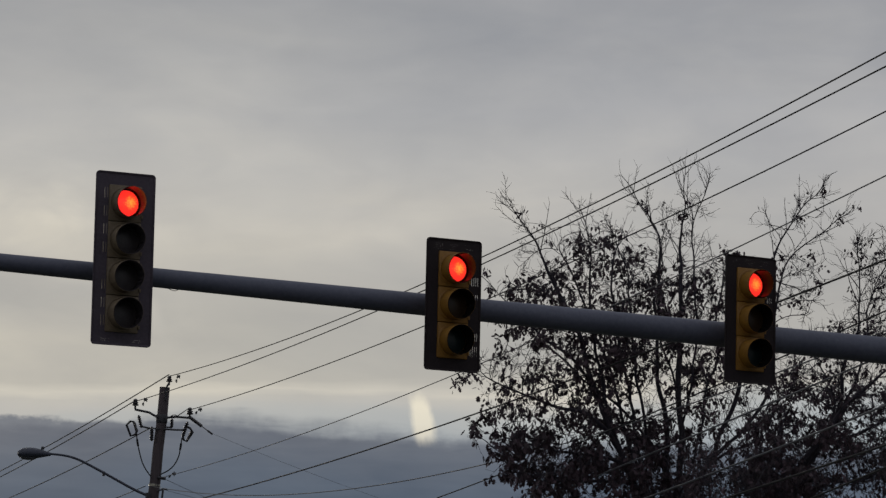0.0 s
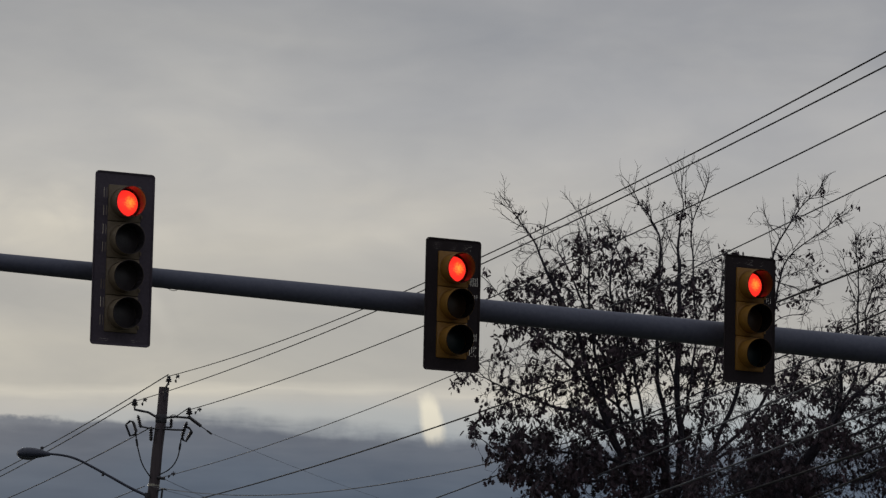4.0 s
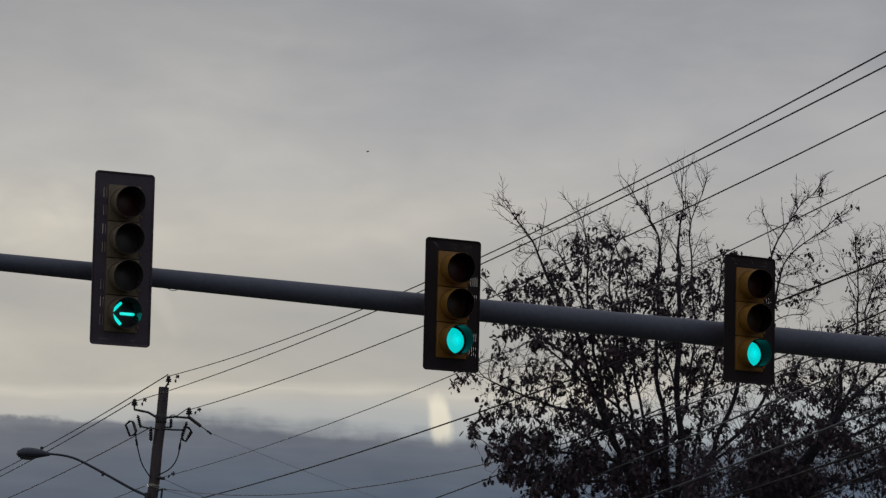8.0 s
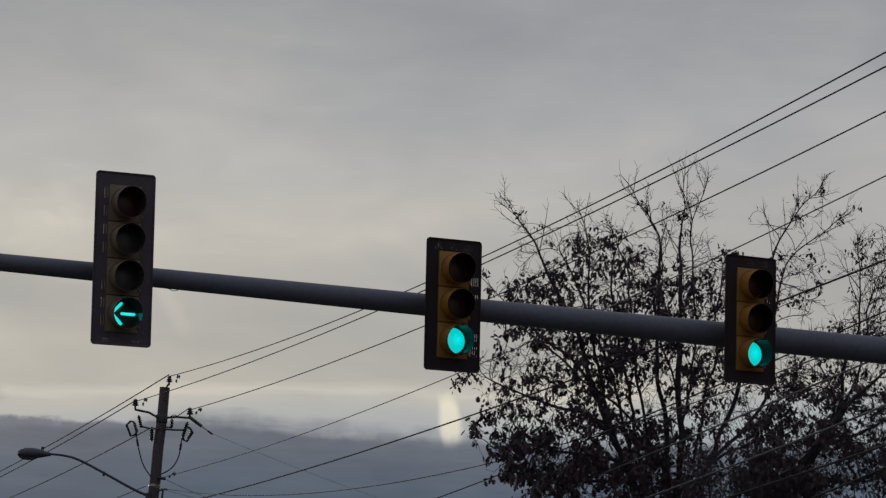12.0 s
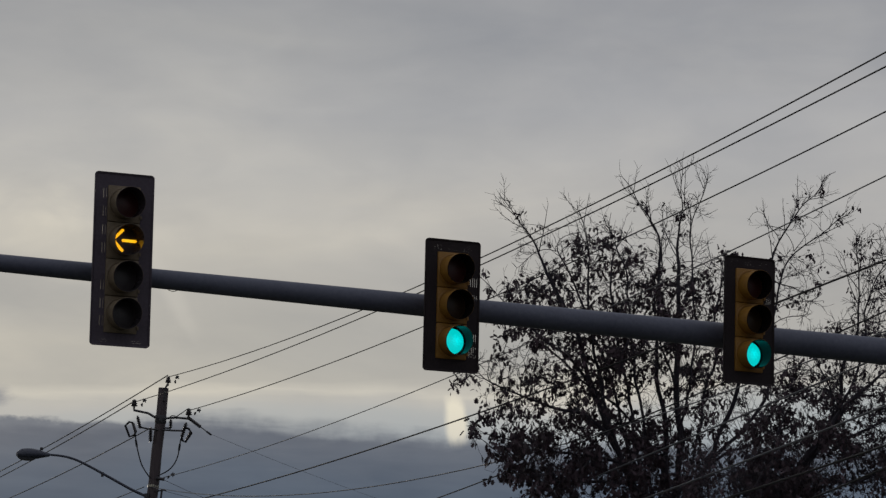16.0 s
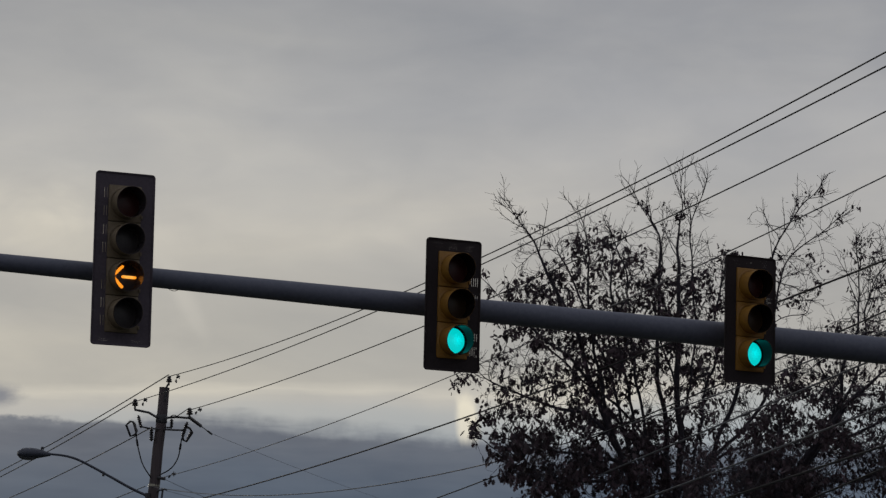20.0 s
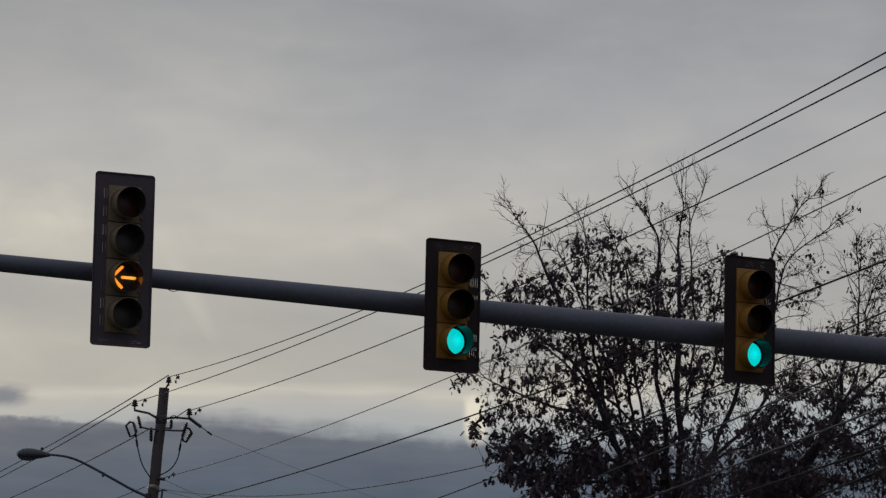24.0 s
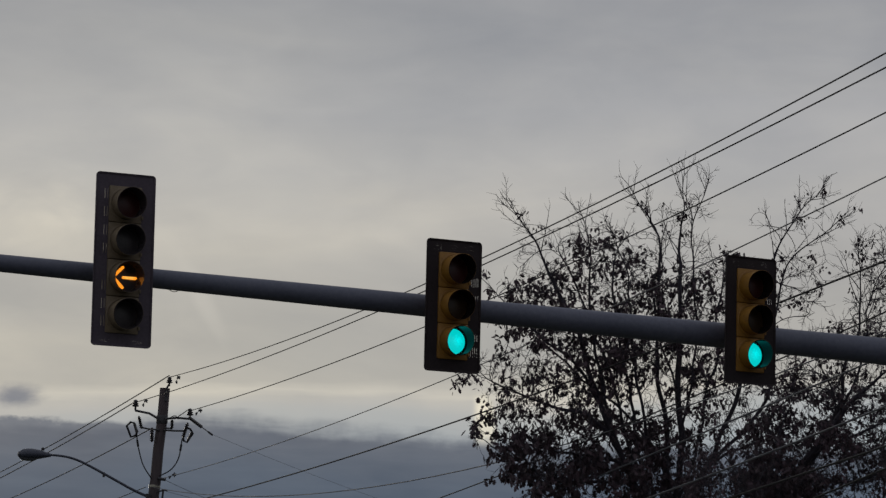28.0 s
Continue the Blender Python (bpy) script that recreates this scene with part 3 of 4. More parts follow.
def utility_pole(foot, label):
    """The leaning pole with its top pin, two bracket arms, fused cutouts, arresters and cable tails."""
    ob = thing("utility_pole", label, "utility pole", Matrix.Translation(foot), "poles of the power line")
    pole_shaft(0.072, 10.37, ob)
    part("top_pin", bend([(0.77, 10.05), (0.79, 10.36), (0.85, 10.46)], 0.024, -0.12), FITTING, ob)
    part("insulator", pin_insulator(Matrix(), 0.95), CERAMIC, ob, "dark ribbed pin insulator", Matrix.Translation((0.85, -0.12, 10.41)))
    left = part("bracket_arm", bend([(0.60, 9.64), (0.40, 9.75), (0.07, 9.81), (0.07, 9.87)], 0.028), FITTING, ob)
    part("insulator", pin_insulator(Matrix(), 1.05), CERAMIC, left, "dark ribbed pin insulator", Matrix.Translation((0.07, -0.14, 9.82)))
    right = part("bracket_arm", bend([(0.80, 9.63), (1.05, 9.66), (1.36, 9.64), (1.36, 9.69)], 0.026), FITTING, ob)
    part("insulator", pin_insulator(Matrix(), 1.05), CERAMIC, right, "dark ribbed pin insulator", Matrix.Translation((1.365, -0.14, 9.64)))
    s = Soup()
    s.lathe([(0.126, 9.52), (0.136, 9.54), (0.138, 9.70), (0.126, 9.72)], Matrix.Translation((0.695, 0, 0)), 18)
    part("bracket_band", s, FITTING, ob)
    part("jumper", bend([(1.0, 9.62), (1.12, 9.70), (1.35, 9.87)], 0.011, -0.2, 6, 1), CABLE, ob)
    part("jumper", bend([(0.86, 9.62), (1.02, 9.72), (1.10, 9.62)], 0.011, -0.2, 6, 1), CABLE, ob)
    # cutouts
    arm = part("cutout_arm", bend([(0.66, 9.36), (0.40, 9.38), (0.24, 9.41)], 0.020), FITTING, ob)
    part("cutout", ribbed((0.235, -0.14, 9.38), (0.155, -0.14, 9.68), 0.050, 6), CERAMIC, arm, "ribbed grey fused cutout")
    part("fuse_tube", bend([(0.14, 9.30), (0.04, 9.52), (-0.03, 9.53), (-0.12, 9.44), (-0.01, 9.18), (0.10, 9.22), (0.13, 9.30)], 0.027), CABLE, arm)
    part("fuse_link", bend([(0.06, 9.50), (0.13, 9.28)], 0.034), CERAMIC, arm)
    arm = part("cutout_arm", bend([(0.76, 9.36), (1.0, 9.35), (1.25, 9.35)], 0.022), FITTING, ob)
    part("cutout", ribbed((1.215, -0.14, 9.18), (1.32, -0.14, 9.55), 0.055, 7), CERAMIC, arm, "ribbed grey fused cutout")
    part("fuse_tube", bend([(1.32, 9.42), (1.38, 9.40), (1.45, 9.30), (1.31, 9.08), (1.24, 9.12), (1.22, 9.2)], 0.027), CABLE, arm)
    part("fuse_link", bend([(1.42, 9.32), (1.33, 9.12)], 0.032), CERAMIC, arm)
    part("arrester", ribbed((0.49, -0.16, 9.07), (0.48, -0.16, 9.41), 0.058, 7), CERAMIC, ob, "ribbed surge arrester")
    part("arrester", ribbed((0.95, -0.16, 9.40), (0.95, -0.16, 9.61), 0.050, 5), CERAMIC, ob, "small ribbed surge arrester")
    part("arrester_arm", bend([(0.78, 9.41), (0.96, 9.40)], 0.020), FITTING, ob)
    part("cable_tail", bend([(0.13, 9.24), (0.14, 9.08), (0.21, 8.80), (0.30, 8.50), (0.52, 8.20)], 0.015, -0.15, 7, 2), CABLE, ob)
    part("cable_sleeve", bend([(0.14, 9.11), (0.17, 8.95)], 0.026), CABLE, ob)
    part("cable_tail", bend([(1.20, 9.16), (1.18, 8.98), (1.14, 8.68), (0.98, 8.42), (0.70, 8.27)], 0.015, -0.15, 7, 2), CABLE, ob)
    part("cable_sleeve", bend([(1.185, 9.03), (1.165, 8.88)], 0.026), CABLE, ob)
    # lower fittings
    part("cable_clamp", bend([(0.66, 8.22), (0.76, 8.20), (0.85, 8.19)], 0.036), FITTING, ob)
    part("cable_clamp", bend([(0.66, 7.90), (0.85, 7.95), (0.90, 7.93)], 0.020), FITTING, ob)
    part("cable_clamp", bend([(0.80, 7.95), (0.78, 7.72)], 0.024), FITTING, ob)
    s = Soup()
    s.lathe([(0.136, 8.01), (0.138, 8.02), (0.138, 8.06), (0.136, 8.07)], Matrix.Translation((0.58, 0, 0)), 18)
    part("steel_strap", s, DIFFUSER, ob, "pale steel strap")
    return ob


def plain_pole(foot, label):
    """A pole of the same line that carries the wires on plain brackets."""
    ob = thing("utility_pole", label, "utility pole", Matrix.Translation(foot), "poles of the power line")
    pole_shaft(0.0, 11.0, ob)
    part("top_pin", bend([(0.0, 10.7), (0.0, 11.1)], 0.024, 0.0), FITTING, ob)
    for side in (-1, 1):
        arm = part("bracket_arm", bend([(side * 0.1, 9.9), (side * 0.6, 10.05)], 0.028, 0.0), FITTING, ob)
        part("insulator", pin_insulator(Matrix(), 1.05), CERAMIC, arm, "dark ribbed pin insulator", Matrix.Translation((side * 0.6, 0, 10.0)))
    return ob


POLE_FOOT = Vector((-7.265, 74.3, -0.015))
utility_pole(POLE_FOOT, "weathered leaning wooden utility pole with insulators and fused cutouts")
plain_pole((-27.0, 141.0, 0.0), "weathered wooden utility pole farther down the road")
plain_pole((11.7, 10.0, 0.0), "weathered wooden utility pole beside the pavement")


def street_lamp():
    """A cobra-head lamp on a curved arm fixed to the leaning pole."""
    ob = thing("street_lamp", "grey cobra-head street lamp on a curved arm, unlit", "street lamp", Matrix.Translation(POLE_FOOT + Vector((0.55, 0, 7.75))))
    s = Soup()
    pts = [Vector((x - 0.55, -0.12 - 0.03 * k, z - 7.75)) for k, (x, z) in enumerate(((0.42, 7.79), (0.08, 7.93), (-0.37, 8.17), (-1.01, 8.50), (-1.29, 8.62), (-1.56, 8.68), (-1.90, 8.70)))]
    for _ in range(2):
        more = [pts[0]]
        for p, q in zip(pts, pts[1:]):
            more += [p.lerp(q, 0.25), p.lerp(q, 0.75)]
        pts = more + [pts[-1]]
    s.tube(pts, [0.034 - 0.008 * i / (len(pts) - 1) for i in range(len(pts))], 10)
    part("lamp_arm", s, LAMP_PAINT, ob)
    end = pts[-1]
    v, f, rings, sides = [], [], 14, 18
    for i in range(rings + 1):
        u = i / rings
        wide = 0.050 + 0.135 * math.sin(math.pi * min(1.0, u * 0.74 + 0.02)) ** 1.2 * (1.0 if u < 0.88 else 1.0 - 6.0 * (u - 0.88))
        for k in range(sides):
            a = 2 * math.pi * k / sides
            v.append((-0.78 * u + 0.04, wide * math.cos(a), wide * (0.80 if math.sin(a) > 0 else 0.62) * math.sin(a) - 0.012 - 0.045 * u))
    for i in range(rings):
        for k in range(sides):
            a, b = i * sides + k, i * sides + (k + 1) % sides
            f.append((a, b, b + sides, a + sides))
    f += [tuple(reversed(range(sides))), tuple(range(rings * sides, (rings + 1) * sides))]
    head = part("lamp_head", Soup().add(v, f), LAMP_PAINT, ob, "", Matrix.Translation(end) @ pose(0, 0, 0, 0, 2, 20))
    bowl = Soup().lathe([(0.128, 0.03), (0.128, 0.0), (0.118, -0.045), (0.085, -0.082), (0.03, -0.10)], Matrix.Translation((-0.50, 0, -0.105)) @ Matrix.Diagonal((1.75, 1.0, 0.85, 1)), 18)
    part("lamp_bowl", bowl, LAMP_GLASS, head, "dark dusty glass bowl")
    part("photocell", Soup().lathe([(0.04, 0.0), (0.04, 0.05), (0.022, 0.068)], Matrix.Translation((-0.16, 0, 0.09)), 12), FITTING, head, "small photocell cap")
    i = len(pts) * 2 // 5
    part("arm_fitting", Soup().tube([pts[i] + Vector((0, 0, 0.03)), pts[i] - Vector((0, 0, 0.08))], 0.030, 8), FITTING, ob)
    part("arm_bracket", Soup().box(-0.16, -0.04, -0.16, -0.02, -0.06, 0.10), FITTING, ob)


street_lamp()


# ---- lines ----
def line(a, b, sag, radius, label, mat=CABLE, name="power_line", steps=40, group="overhead lines"):
    """A wire hung between two points, sagging by so much at the middle."""
    a, b = Vector(a), Vector(b)
    s = Soup()
    pts = []
    for i in range(steps + 1):
        u = i / steps
        pts.append((b - a) * u - Vector((0, 0, 4 * sag * u * (1 - u))))
    s.tube(pts, radius, 6)
    ob = new(name, s.mesh(name, mat))
    ob.matrix_basis = Matrix.Translation(a)
    return tagged(ob, label, "cable", group)


WIRE = "thin dark power line sagging between wooden poles"
line((-6.44, 74.3, 10.62), (10.58, 10, 9.64), 0.90, 0.0095, WIRE)
line((-7.22, 74.3, 10.00), (11.14, 10, 9.56), 0.72, 0.0095, WIRE)
line((-5.92, 74.3, 9.83), (12.90, 10, 10.43), 0.86, 0.0095, WIRE)
LOW = "dark communication cable slung below the power lines"
line((-6.46, 74.3, 8.23), (11.06, 10, 8.96), 0.78, 0.0078, LOW, GREY_CABLE, "overhead_cable")
line((-6.69, 74.3, 7.44), (12.39, 10, 8.27), 0.63, 0.0125, LOW, name="overhead_cable")
line((-6.75, 74.3, 8.00), (12.38, 10, 9.03), 2.21, 0.0085, LOW, GREY_CABLE, "overhead_cable")
line((-6.74, 74.3, 5.70), (12.36, 10, 8.88), 0.94, 0.0095, LOW, name="overhead_cable")
THICK = "thick grey sheathed cable hung across before the trees"
line((-6.73, 74.3, 4.12), (12.37, 10, 8.08), 0.29, 0.0115, THICK, GREY_CABLE, "overhead_cable")
line((-6.76, 74.3, 4.50), (12.36, 10, 8.10), 1.07, 0.013, THICK, GREY_CABLE, "overhead_cable")
line((-6.75, 74.3, 4.20), (12.38, 10, 7.08), 0.75, 0.014, LOW, name="overhead_cable")
line((-6.74, 74.3, 3.30), (12.35, 10, 8.30), 1.44, 0.012, LOW, name="overhead_cable")
# away down the road
line((-6.44, 74.3, 10.66), (-27.0, 141, 11.2), 0.55, 0.014, WIRE)
line((-7.22, 74.3, 10.02), (-27.0, 141, 10.95), 0.5, 0.014, WIRE)
line((-6.80, 74.3, 9.40), (-27.0, 141, 10.75), 0.65, 0.013, LOW)
line((-6.90, 74.3, 8.00), (-27.0, 141, 9.6), 0.5, 0.010, LOW, name="overhead_cable")
# branch lines to the side street
dead_a, dead_b = Vector((-5.925, 74.16, 9.66)), Vector((-5.465, 75.1, 9.382))
BRANCH = "faint thin line leading off to the side street"
line(dead_b, (4.94, 120, 9.86), 0.3, 0.0040, BRANCH, GREY_CABLE)
line((-6.48, 74.2, 8.19), (-5.0, 160, 13.4), 0.4, 0.006, BRANCH)
line((-6.45, 74.2, 7.92), (-4.0, 160, 14.3), 0.4, 0.005, BRANCH)


def dead_end_insulator():
    d = dead_b - dead_a
    m = Matrix.Translation(dead_a) @ d.to_track_quat("Z", "Y").to_matrix().to_4x4()
    ob = thing("strain_insulator", "dark ribbed strain insulator at the line's end", "insulator", m)
    n = d.length
    prof = [(0.014, 0.0)]
    for i in range(8):
        h = 0.06 + i * 0.075
        prof += [(0.012, h), (0.044, h + 0.02), (0.012, h + 0.04)]
    prof += [(0.012, n)]
    part("ribbed_rod", Soup().lathe(prof, Matrix(), 12), CERAMIC, ob)
    part("end_clamp", Soup().tube([(0, 0, n - 0.12), (0.0, 0.0, n + 0.08)], 0.024, 8), FITTING, ob)


dead_end_insulator()


def line_clamp(at, turn):
    """A small wire tie beside an insulator: a bolted jaw with a tail and a hanging ring."""
    ob = thing("line_clamp", "small dark clamp on a power line beside its insulator", "line clamp", pose(*at, 0, turn, 0) @ Matrix.Scale(0.95, 4), "line clamps")
    part("jaw", Soup().tube([(-0.05, 0, -0.015), (0.0, 0, 0.0), (0.05, 0, 0.015)], [0.014, 0.034, 0.014], 7), FITTING, ob)
    part("bolt", Soup().tube([(-0.03, -0.01, 0.055), (0.0, -0.01, 0.0), (0.035, -0.01, -0.05)], [0.010, 0.018, 0.012], 6), FITTING, ob)
    part("tail", Soup().tube([(0.02, 0, 0.06), (0.012, 0, 0.01), (-0.045, 0.01, -0.045)], [0.008, 0.012, 0.008], 6), FITTING, ob)
    part("ring", Soup().tube([(-0.05, 0, -0.06), (-0.065, 0, -0.10), (-0.055, 0, -0.15)], [0.010, 0.030, 0.012], 7), FITTING, ob)



line_clamp((-6.18, 73.9, 10.57), -8)
line_clamp((-6.93, 73.9, 10.00), 0)
line_clamp((-5.64, 73.9, 9.80), 20)
line_clamp((-6.20, 73.9, 8.27), 30)


# ---- trees ----
LEAF_RIM = [(0.12, 0.05), (0.24, 0.17), (0.34, 0.08), (0.47, 0.23), (0.60, 0.10), (0.76, 0.17), (0.88, 0.06)]
LEAF_SHAPE = [(0, 0), (1, 0)] + LEAF_RIM + [(x, -y) for x, y in LEAF_RIM]
LEAF_FACES = [(0, *range(2, 9), 1)[::-1], (0, *range(9, 16), 1)]


def sprig(a, d, long, rng, bend=0.35, steps=5, lift=0.05):
    """A short crooked shoot from a in the direction d that turns upward."""
    pts, p = [a.copy()], a.copy()
    d = d.normalized()
    for _ in range(steps):
        d = (d + Vector((rng.uniform(-1, 1), rng.uniform(-1, 1), rng.uniform(-0.8, 0.9))) * bend * 0.5 + Vector((0, 0, lift))).normalized()
        p = p + d * (long / steps)
        pts.append(p.copy())
    return pts


def aside(d, rng, spread):
    """A direction that leaves d by a spread, on a random side."""
    n = Vector((rng.gauss(0, 1), rng.gauss(0, 1), rng.gauss(0, 1)))
    n = (n - d * n.dot(d)).normalized()
    return (d + n * spread).normalized()


def add_leaf(store, p, rng, size):
    """A dry lobed leaf that hangs and curls."""
    d = Vector((rng.gauss(0, 0.5), rng.gauss(0, 0.5), rng.gauss(-0.8, 0.5))).normalized()
    q = d.to_track_quat("X", "Z") @ Euler((rng.uniform(0, 6.28), 0, 0)).to_quaternion()
    s = size * rng.uniform(0.6, 1.3)
    fold, curl, wide = rng.uniform(-0.3, 0.9), rng.uniform(-0.4, 0.4), rng.uniform(1.1, 1.9)
    store.add([p + q @ Vector((x * s, y * s * wide, (fold * abs(y) + curl * x * x) * s)) for x, y in LEAF_SHAPE], LEAF_FACES)


def clamp01(v):
    return max(0.0, min(1.0, v))


def crooked(points, rng, gap):
    """A limb through its bends: a smooth curve, cut at an even gap and a little crooked."""
    p = [points[0] * 2 - points[1], *points, points[-1] * 2 - points[-2]]
    out = []
    for a, b, c, d in zip(p, p[1:], p[2:], p[3:]):
        n = max(2, int((c - b).length / gap))
        for i in range(n):
            u = i / n
            q = (b * 2 + (c - a) * u + (a * 2 - b * 5 + c * 4 - d) * u ** 2 + (b * 3 - a - c * 3 + d) * u ** 3) * 0.5
            out.append(q)
    out.append(points[-1])
    way = Vector((0, 0, 0))
    for i in range(1, len(out)):
        way = way * 0.82 + Vector((rng.gauss(0, 1), rng.gauss(0, 1), rng.gauss(0, 0.6))) * gap * 0.19
        out[i] = out[i] + way
    return out


class Skeleton:
    """The growing wood of a tree: nodes that know their parent and their limb."""

    def __init__(self):
        self.at, self.parent, self.limb = [], [], []

    def put(self, p, parent, limb):
        self.at.append(np.array(p, dtype=float))
        self.parent.append(parent)
        self.limb.append(limb)
        return len(self.at) - 1

    def reach(self, goals, step, kill, rng, rounds=90):
        """Branches grow, step by step, towards the goals nearest to them, until each goal has been met."""
        goals = np.array(goals)
        place = np.array(self.at)
        usable = np.array([k >= 0 for k in self.limb])
        gap = np.linalg.norm(goals[:, None, :] - place[None, :, :], axis=2)
        gap[:, ~usable] = 1e9
        near, far = gap.argmin(1), gap.min(1)
        grown = {}
        for _ in range(rounds):
            live = np.nonzero((far > kill) & (far < 3.0))[0]
            if not len(live):
                break
            pull = {}
            for g in live:
                i = int(near[g])
                d = (goals[g] - self.at[i]) / far[g]
                pull[i] = pull.get(i, 0) + d
            fresh = []
            for i, d in pull.items():
                d = d / (np.linalg.norm(d) + 1e-6)
                if self.parent[i] >= 0:
                    back = self.at[i] - self.at[self.parent[i]]
                    d = d + 0.8 * back / (np.linalg.norm(back) + 1e-6)
                d = d + np.array([rng.gauss(0, 0.2), rng.gauss(0, 0.2), rng.gauss(0.16, 0.2)])
                p = self.at[i] + step * d / (np.linalg.norm(d) + 1e-6)
                if grown.get(i, 0) >= 3:
                    far[near == i] = 99.0
                    continue
                grown[i] = grown.get(i, 0) + 1
                fresh.append(self.put(p, i, self.limb[i]))
            if not fresh:
                break
            away = np.linalg.norm(goals[:, None, :] - np.array([self.at[k] for k in fresh])[None, :, :], axis=2)
            best, least = away.argmin(1), away.min(1)
            closer = (least < far) & (far < 50)
            near[closer] = np.array(fresh)[best[closer]]
            far[closer] = least[closer]


def tree(base, fork, limbs, lobes, seed, trunk_radius, label, goals=138.0, depth=0.8, leaf_size=0.073, twig=1.1, bare=8.75):
    """A tree with a trunk, main limbs through given bends, and a crown of lobes that its branches fill.
    limbs: a thickness and the bends (x, z); lobes: middle, half width and half height of a part of the crown and how leafy it is.
    Above the height bare the limbs end in open sprays of side branches."""
    rng = random.Random(seed)
    base, fork = Vector(base), Vector(fork)
    ob = thing("tree", label, "tree", Matrix.Translation(base))
    s = Soup()
    rise = [base.lerp(fork, i / 12) + Vector((0.05 * math.sin(i * 0.7), 0.04 * math.sin(i * 0.9), 0)) * (i / 12) * (1 - i / 12) * 4 for i in range(13)]
    s.tube([p - base for p in rise], [trunk_radius * (1.25 - 0.45 * i / 12 + (0.4 if i == 0 else 0)) for i in range(13)], 14)
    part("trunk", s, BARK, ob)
    sk = Skeleton()
    root = sk.put(fork, -1, -1)
    starts, girth, stems = [], [], []
    for k, (thick, bends) in enumerate(limbs):
        out = rng.uniform(-1.0, 1.0) * depth
        n = len(bends)
        a = base.lerp(fork, rng.uniform(0.93, 1.0))
        pts = [a] + [Vector((x, base.y + out * (i + 1) / n, z + out * 0.17 * (i + 1) / n)) for i, (x, z) in enumerate(bends)]
        starts.append(a)
        girth.append(thick * 0.56)
        last = root
        stems.append([])
        for p in crooked(pts, rng, 0.11):
            last = sk.put(p, last, k)
            stems[-1].append(last)
    # where the crown wants wood
    wanted = []
    for cx, cz, rx, rz, leafy in lobes:
        for _ in range(int(goals * math.pi * rx * rz * (0.24 + 0.96 * min(leafy, 1.1)) * (0.35 if leafy < 0.4 else 1.0))):
            r, a = math.sqrt(rng.random()) * rng.uniform(0.9, 1.12), rng.uniform(0, 6.283)
            y = rng.uniform(-1, 1) * depth * 1.5
            wanted.append((cx + rx * r * math.cos(a), base.y + y, cz + rz * r * math.sin(a) + 0.17 * y))
    sk.reach(wanted, 0.095, 0.115, rng)
    n = len(sk.at)
    kids = [[] for _ in range(n)]
    for i, p in enumerate(sk.parent):
        if p >= 0:
            kids[p].append(i)
    # thickness by the wood that each branch carries
    load = [0.0] * n
    for i in range(n - 1, -1, -1):
        if not kids[i]:
            load[i] = 0.0036 ** 2.15
        if sk.parent[i] >= 0:
            load[sk.parent[i]] += load[i]
    radius = [w ** (1 / 2.15) for w in load]
    for stem in stems:
        for j, i in enumerate(stem):
            radius[i] = max(radius[i], 0.0045 + 0.011 * min(1.0, (len(stem) - 1 - j) * 0.11 / 1.7))
    spots = [Vector(p) for p in sk.at]

    def leafiness(p):
        best, got = 1.6, 0.0
        for cx, cz, rx, rz, leafy in lobes:
            d = math.hypot((p.x - cx) / rx, (p.z - 0.17 * (p.y - base.y) - cz) / rz)
            if d < best:
                best, got = d, leafy
        clump = noise.noise(Vector((p.x * 1.5 + seed, p.y * 1.5, p.z * 3.0))) + 0.6 * noise.noise(Vector((p.x * 3.8, p.y * 3.8, p.z * 6.5)))
        return got * clamp01(0.56 + 2.5 * clump + 0.5 * max(0.0, got - 0.9))

    made = []
    for k, a in enumerate(starts):
        mine = [i for i in range(n) if sk.limb[i] == k]
        wood, leaves = Soup(), Soup()
        first = mine[0]
        big = girth[k] / max(radius[first], 1e-4)
        heads = [(first, first)]
        while heads:
            start, i = heads.pop()
            chain = [i] if start == i else [start, i]
            while kids[i]:
                order = sorted(kids[i], key=lambda c: -load[c])
                heads += [(i, c) for c in order[1:]]
                i = order[0]
                chain.append(i)
            if len(chain) < 2:
                continue
            width = [radius[c] * (1 + (big - 1) * clamp01((radius[c] - 0.006) / max(radius[first] - 0.006, 0.004)) ** 1.2) for c in chain]
            if start != chain[-1] and len(width) > 1 and start != first:
                width[0] = width[1]
            line_up = [spots[c] - a for c in chain]
            smooth = [line_up[0]] + [(p + q * 2 + r) * 0.25 for p, q, r in zip(line_up, line_up[1:], line_up[2:])] + [line_up[-1]]
            wood.tube(smooth, width, 8 if width[0] > 0.02 else 5, False)
        # open sprays near the limb's end: side branches that rise, with short spurs
        stem = stems[k]
        for j, i in enumerate(stem[1:-1], 1):
            p = spots[i]
            if p.z < bare + 0.25 * rng.random() or rng.random() < 0.25:
                continue
            d = (spots[stem[j + 1]] - spots[stem[j - 1]]).normalized()
            left = (len(stem) - j) * 0.11
            long = min(rng.uniform(0.22, 0.75), 0.12 + left * 0.75)
            side = sprig(p - a, aside(d, rng, rng.uniform(0.55, 1.0)) + Vector((0, 0, 0.25)), long, rng, 0.22, 7, 0.03)
            thick = 0.0034 + 0.0065 * long
            wood.tube(side, [thick * (1 - 0.65 * m / 7) for m in range(8)], 5, False)
